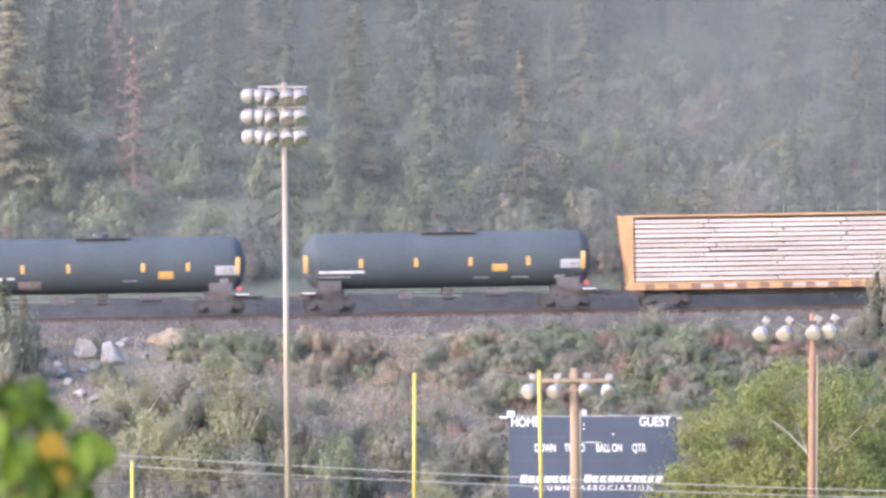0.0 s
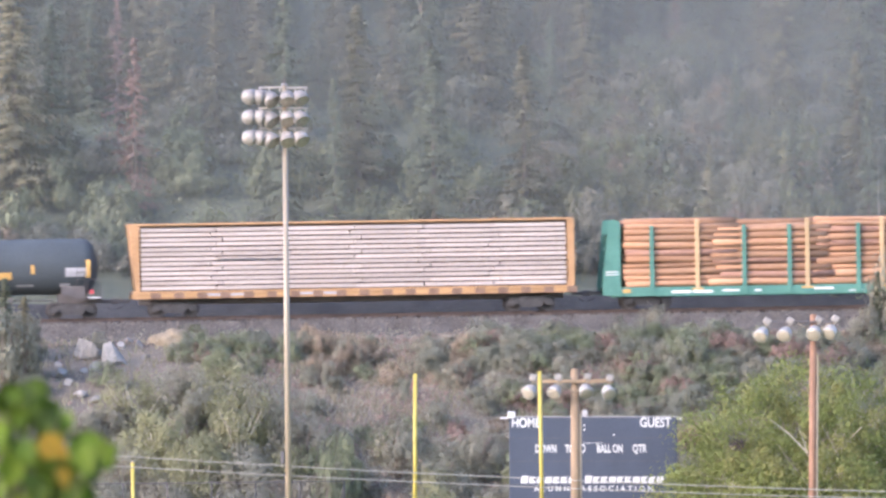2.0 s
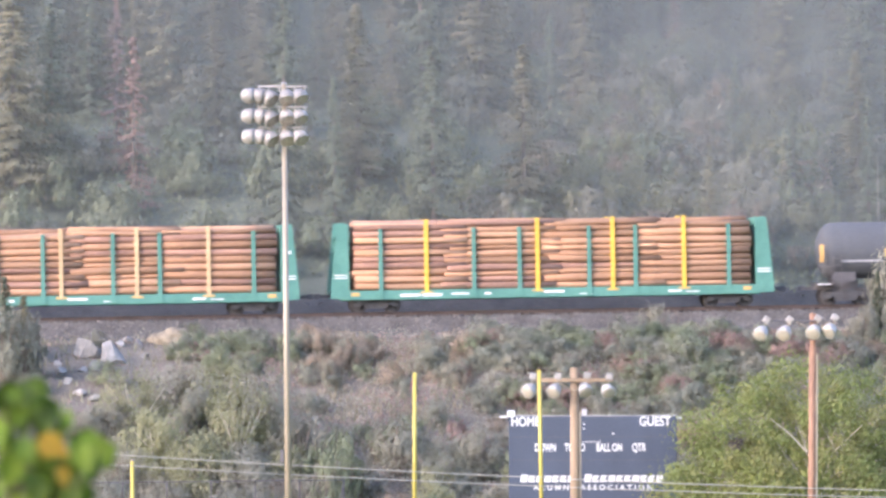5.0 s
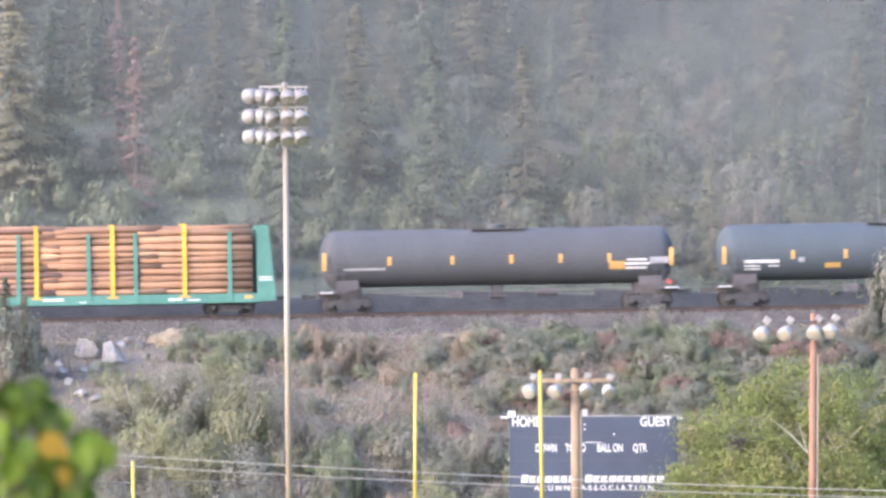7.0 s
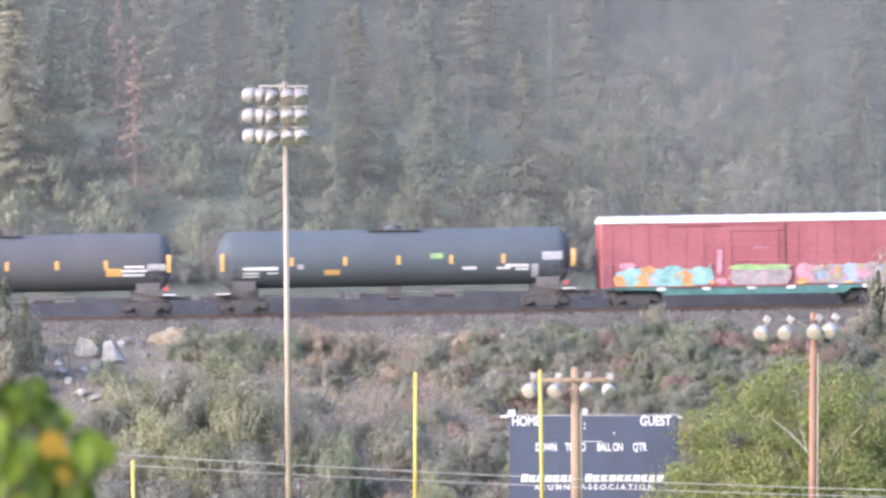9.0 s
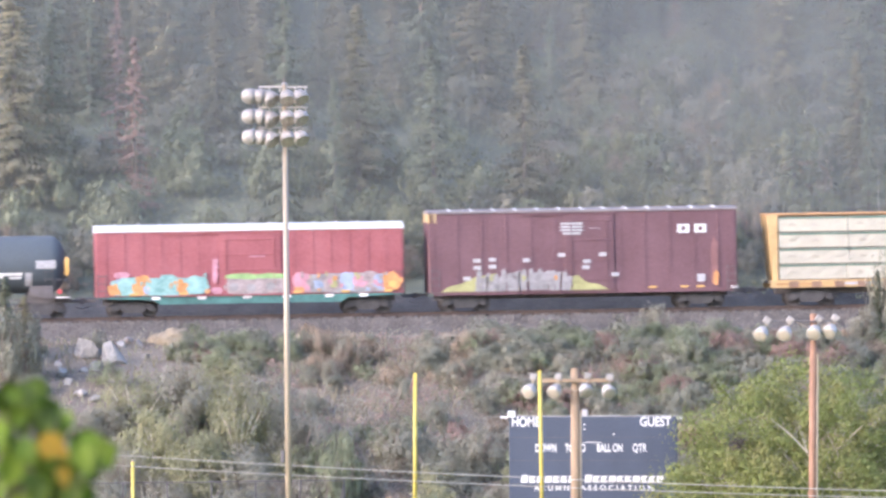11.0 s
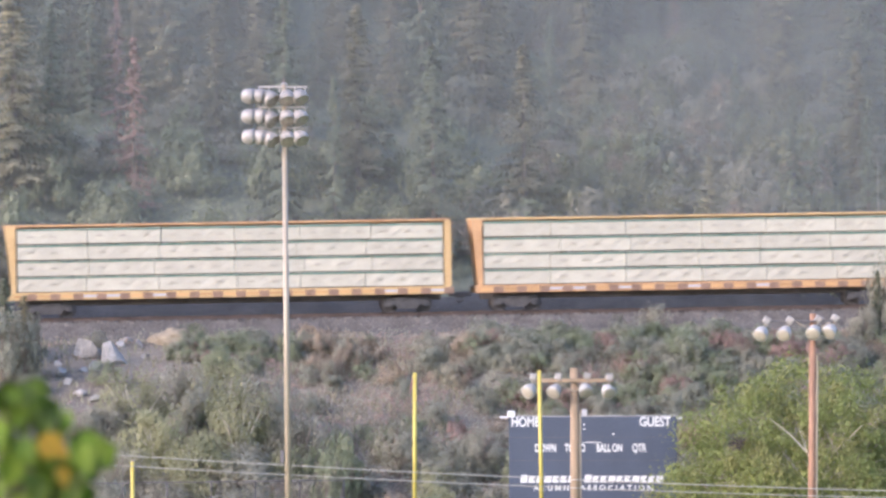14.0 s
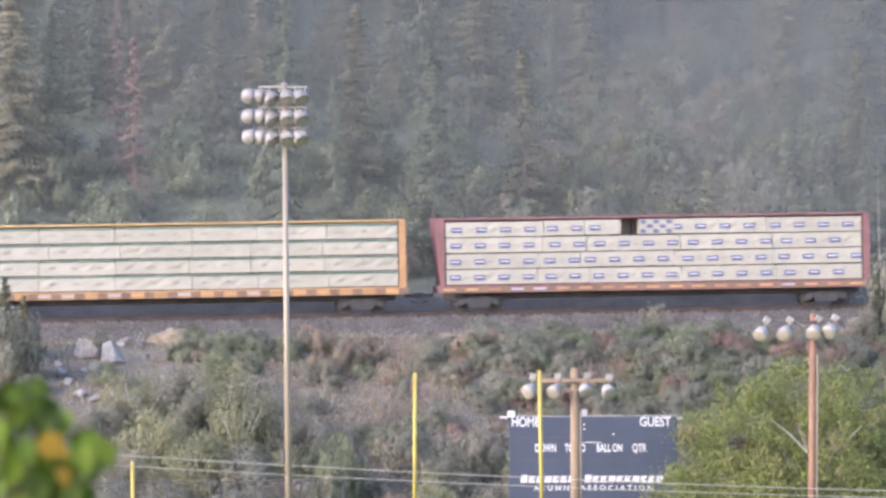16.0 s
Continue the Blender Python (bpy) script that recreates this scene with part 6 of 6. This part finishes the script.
for i, (x, y, s, t) in enumerate(((-18.06, 387.20, 0.5, 1.25), (-16.77, 386.30, 0.62, 1.3), (-17.38, 384.60, 0.3, 0.9), (-17.33, 387.50, 0.28, 1.0), (-19.19, 384.00, 0.3, 1.2), (-19.39, 385.70, 0.24, 0.8), (-15.46, 389.20, 0.3, 0.9), (-16.15, 392.20, 0.25, 0.9), (-16.41, 389.30, 0.2, 1.1), (-17.40, 392.40, 0.22, 0.8), (-15.14, 387.50, 0.25, 0.6), (-13.10, 392.40, 0.2, 1.0), (-18.68, 380.90, 0.28, 0.8), (-18.07, 379.70, 0.3, 0.8), (-16.44, 380.90, 0.3, 0.7), (-17.25, 378.80, 0.25, 0.8), (-15.55, 377.90, 0.22, 0.9), (-18.15, 384.60, 0.22, 0.8), (-13.88, 388.10, 0.2, 0.7), (-11.48, 392.40, 0.12, 0.9), (-10.56, 392.40, 0.1, 0.9))):
    rock(x, y, s, t, 500 + i)


# mounds of pale earth left beside the track
def earth_mound(x, y, w, h, seed):
    bm = bmesh.new()
    bmesh.ops.create_icosphere(bm, subdivisions=4, radius=1)
    for p in bm.verts:
        k = 1 + 0.22 * noise.noise(p.co * 1.7 + Vector((seed, 0, 0))) + 0.08 * noise.noise(p.co * 6.0 + Vector((0, seed, 0)))
        p.co = Vector((p.co.x * w * k, p.co.y * w * 0.7 * k, p.co.z * h * k))
    heap = tagged(mesh_object("earth_mound", bm, EARTH, True), "low mound of pale tan earth beside the track", "earth mound", "earth mounds")
    heap.location = (x, y, ground(x, y) + h * 0.1)


for i, (x, y, w, h) in enumerate(((-13.7, 390.2, 0.95, 0.75), (-14.6, 391.2, 0.6, 0.45), (0.1, 391.8, 0.9, 0.28), (1.5, 391.9, 0.7, 0.25))):
    earth_mound(x, y, w, h, i * 3.1)


# ---- leafy tree beside the field ----
def broad_tree():
    x, y = 16.33, 345.00
    z = ground(x, y)
    t = tagged(new("poplar_tree"), "leafy green poplar tree turning yellow beside the scoreboard", "tree")
    t.location = (x, y, z)
    H = 11.38 - z
    r = random.Random(77)
    bm = bmesh.new()
    rod(bm, (0, 0, -0.1), (0, 0, H * 0.4), 0.24, 0.17, 10)
    ends = []
    for i in range(26):
        a = r.uniform(0, 6.283)
        h0 = H * r.uniform(0.15, 0.5)
        reach = r.uniform(2.0, 6.4)
        up = r.uniform(1.2, 4.0)
        mid = Vector((reach * 0.5 * math.cos(a), reach * 0.5 * math.sin(a) * 0.7, h0 + up * 0.6))
        end = Vector((reach * math.cos(a), reach * math.sin(a) * 0.7, h0 + up))
        rod(bm, (0, 0, h0), mid, 0.09, 0.05, 6)
        rod(bm, mid, end, 0.05, 0.02, 6)
        ends += [mid, end]
        for k in range(3):
            e = mid + Vector((r.uniform(-1, 1), r.uniform(-0.8, 0.8), r.uniform(0.4, 1.8)))
            rod(bm, mid, e, 0.03, 0.012, 5)
            ends.append(e)
    # a bare forked limb that shows through the leaves
    fork = [Vector(p) - Vector((x, y, z)) for p in ((16.43, 343.00, 6.19), (16.01, 340.40, 6.82), (15.26, 340.20, 7.63), (14.37, 340.20, 8.34), (15.64, 340.20, 8.03))]
    for i, j, r0, r1 in ((0, 1, 0.06, 0.05), (1, 2, 0.045, 0.03), (2, 3, 0.03, 0.012), (1, 4, 0.03, 0.012)):
        rod(bm, fork[i], fork[j], r0, r1, 6)
    rod(bm, (0, 0, H * 0.3), fork[0], 0.1, 0.07, 6)
    part("trunk", bm, PALE_BARK, t)
    for material, name, share, label in ((POPLAR, "crown", 0.74, ""), (POPLAR_YELLOW, "yellowing_leaves", 0.26, "yellow-green leaves")):
        v, f = [], []
        for c in range(int(600 * share)):
            # clumps over a wide, low dome with a ragged outline
            a, q = r.uniform(0, 6.283), r.random() ** 0.55
            rad = 7.3 * q
            dome = math.sqrt(max(0.0, 1 - q * q))
            hz = H * (0.30 + 0.66 * dome * r.uniform(0.15, 1.0)) + 0.5 * noise.noise((rad * math.cos(a), rad * math.sin(a), 3)) * 1.6
            c0 = Vector((rad * math.cos(a), rad * math.sin(a) * 0.62, min(hz, H)))
            cr = r.uniform(0.35, 0.85)
            for i in range(110):
                d = Vector((r.gauss(0, 0.5), r.gauss(0, 0.5), r.gauss(0, 0.55))) * cr
                p = c0 + d
                s = r.uniform(0.045, 0.095)
                face = (d.normalized() + Vector((c0.x * 0.08, c0.y * 0.1, 0.3)) + Vector((r.gauss(0, 0.4), r.gauss(0, 0.4), r.gauss(0, 0.4)))).normalized()
                u = face.cross(Vector((r.gauss(0, 0.5), r.gauss(0, 0.5), 1))).normalized()
                w = face.cross(u)
                u, w = w, u
                o = len(v)
                v += [tuple(p - u * s), tuple(p + w * s * 0.6), tuple(p + u * s), tuple(p - w * s * 0.6)]
                f.append((o, o + 1, o + 2, o + 3))
        ob = new(name, raw_mesh(name, v, f, material))
        ob.parent = t
        tagged(ob, label)


broad_tree()
nest = bmesh.new()
nr = random.Random(8)
for i in range(40):
    q = Vector((nr.gauss(0, 1), nr.gauss(0, 1), nr.gauss(0, 1))).normalized() * 0.2
    rod(nest, q, q + Vector((nr.uniform(-0.25, 0.25), nr.uniform(-0.2, 0.2), nr.uniform(-0.2, 0.2))), 0.03, 0.02, 5)
nest = tagged(mesh_object("nest", nest, TIE), "dark twiggy bird nest in the poplar crown", "nest")
nest.location = (12.97, 341.20, 7.21)


# ---- young maple close to the camera ----
def near_sapling():
    x, y = -0.92, 14.0
    z = ground(x, y)
    t = tagged(new("sapling"), "young tree with sunlit green and yellow leaves", "sapling")
    t.location = (x, y, z)
    bm = bmesh.new()
    r = random.Random(31)
    top = 15.72 - z
    rod(bm, (0, 0, -0.05), (0.03, 0, top * 0.6), 0.018, 0.012, 8)
    rod(bm, (0.03, 0, top * 0.6), (0.1, 0, top), 0.012, 0.004, 8)
    tips = []
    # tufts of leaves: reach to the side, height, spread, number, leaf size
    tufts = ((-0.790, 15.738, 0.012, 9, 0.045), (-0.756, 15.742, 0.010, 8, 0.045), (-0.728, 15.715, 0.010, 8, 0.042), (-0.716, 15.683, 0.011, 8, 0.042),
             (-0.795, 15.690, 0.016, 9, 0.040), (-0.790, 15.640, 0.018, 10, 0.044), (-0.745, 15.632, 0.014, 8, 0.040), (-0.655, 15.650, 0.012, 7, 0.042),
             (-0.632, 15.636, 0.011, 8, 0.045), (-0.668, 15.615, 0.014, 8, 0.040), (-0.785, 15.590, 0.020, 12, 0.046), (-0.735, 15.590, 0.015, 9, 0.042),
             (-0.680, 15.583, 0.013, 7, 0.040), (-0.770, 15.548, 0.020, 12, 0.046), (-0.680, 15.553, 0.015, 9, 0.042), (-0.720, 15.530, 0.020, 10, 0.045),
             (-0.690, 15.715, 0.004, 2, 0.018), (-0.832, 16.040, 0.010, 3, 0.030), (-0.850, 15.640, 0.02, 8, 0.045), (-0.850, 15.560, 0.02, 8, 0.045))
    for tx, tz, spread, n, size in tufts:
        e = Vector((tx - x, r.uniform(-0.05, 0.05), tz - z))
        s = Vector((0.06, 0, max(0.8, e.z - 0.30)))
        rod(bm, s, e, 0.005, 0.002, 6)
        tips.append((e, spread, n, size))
    part("stem", bm, BARK, t)

    def leaf(bmv, c, s, u, n_):
        side = u.cross(n_).normalized()
        shape = ((0, -0.55), (0.34, -0.42), (0.52, -0.05), (0.34, 0.22), (0.10, 0.62), (0, 0.72), (-0.10, 0.62), (-0.34, 0.22), (-0.52, -0.05), (-0.34, -0.42))
        vs = []
        for a, b in shape:
            vs.append(bmv.verts.new(c + side * a * s + u * b * s + n_ * (0.16 * s * abs(a) - 0.08 * s * b * b)))
        mid = bmv.verts.new(c + n_ * -0.03 * s)
        for i in range(len(vs)):
            bmv.faces.new((vs[i], vs[(i + 1) % len(vs)], mid))

    for e, spread, n, size in tips:
        for i in range(n):
            bm2 = bmesh.new()
            c = e + Vector((r.gauss(0, spread), r.gauss(0, 0.04), r.gauss(0, spread)))
            u = Vector((r.gauss(0, 0.5), r.gauss(0, 0.3), -1)).normalized()
            n_ = Vector((r.gauss(0, 0.5), -1, r.gauss(0.3, 0.4))).normalized()
            n_ = (n_ - u * n_.dot(u)).normalized()
            leaf(bm2, c, size * r.uniform(0.75, 1.25), u, n_)
            part("leaf", bm2, NEAR_LEAF, t)
    bm2 = bmesh.new()
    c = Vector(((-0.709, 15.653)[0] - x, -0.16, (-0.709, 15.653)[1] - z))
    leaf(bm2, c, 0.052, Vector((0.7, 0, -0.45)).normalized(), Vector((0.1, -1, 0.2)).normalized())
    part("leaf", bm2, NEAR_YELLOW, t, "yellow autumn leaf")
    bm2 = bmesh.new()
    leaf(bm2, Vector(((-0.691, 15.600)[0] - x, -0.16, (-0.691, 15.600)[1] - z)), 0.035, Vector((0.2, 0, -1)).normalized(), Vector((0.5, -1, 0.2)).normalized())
    part("leaf", bm2, NEAR_YELLOW, t, "yellow autumn leaf")


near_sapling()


# ---- what moves ----
def motions():
    """The train runs along the track, a little faster towards the end, and its wheels turn."""
    turn = TRACK.to_3x3().to_4x4()
    for car, start in CARS:
        rows = []
        for i in range(33):
            t = i * 0.5
            p = TRACK @ Vector((start - travelled(t), 0, 0))
            rows.append((t, Matrix.Translation(p) @ turn))
        walk(car, rows)
    for w, x in WHEELS:
        walk(w, [(i / 30, Matrix.Translation((x, 0, WHEEL_R)) @ Matrix.Rotation(-travelled(i / 30) / WHEEL_R, 4, "Y")) for i in range(481)])


motions()
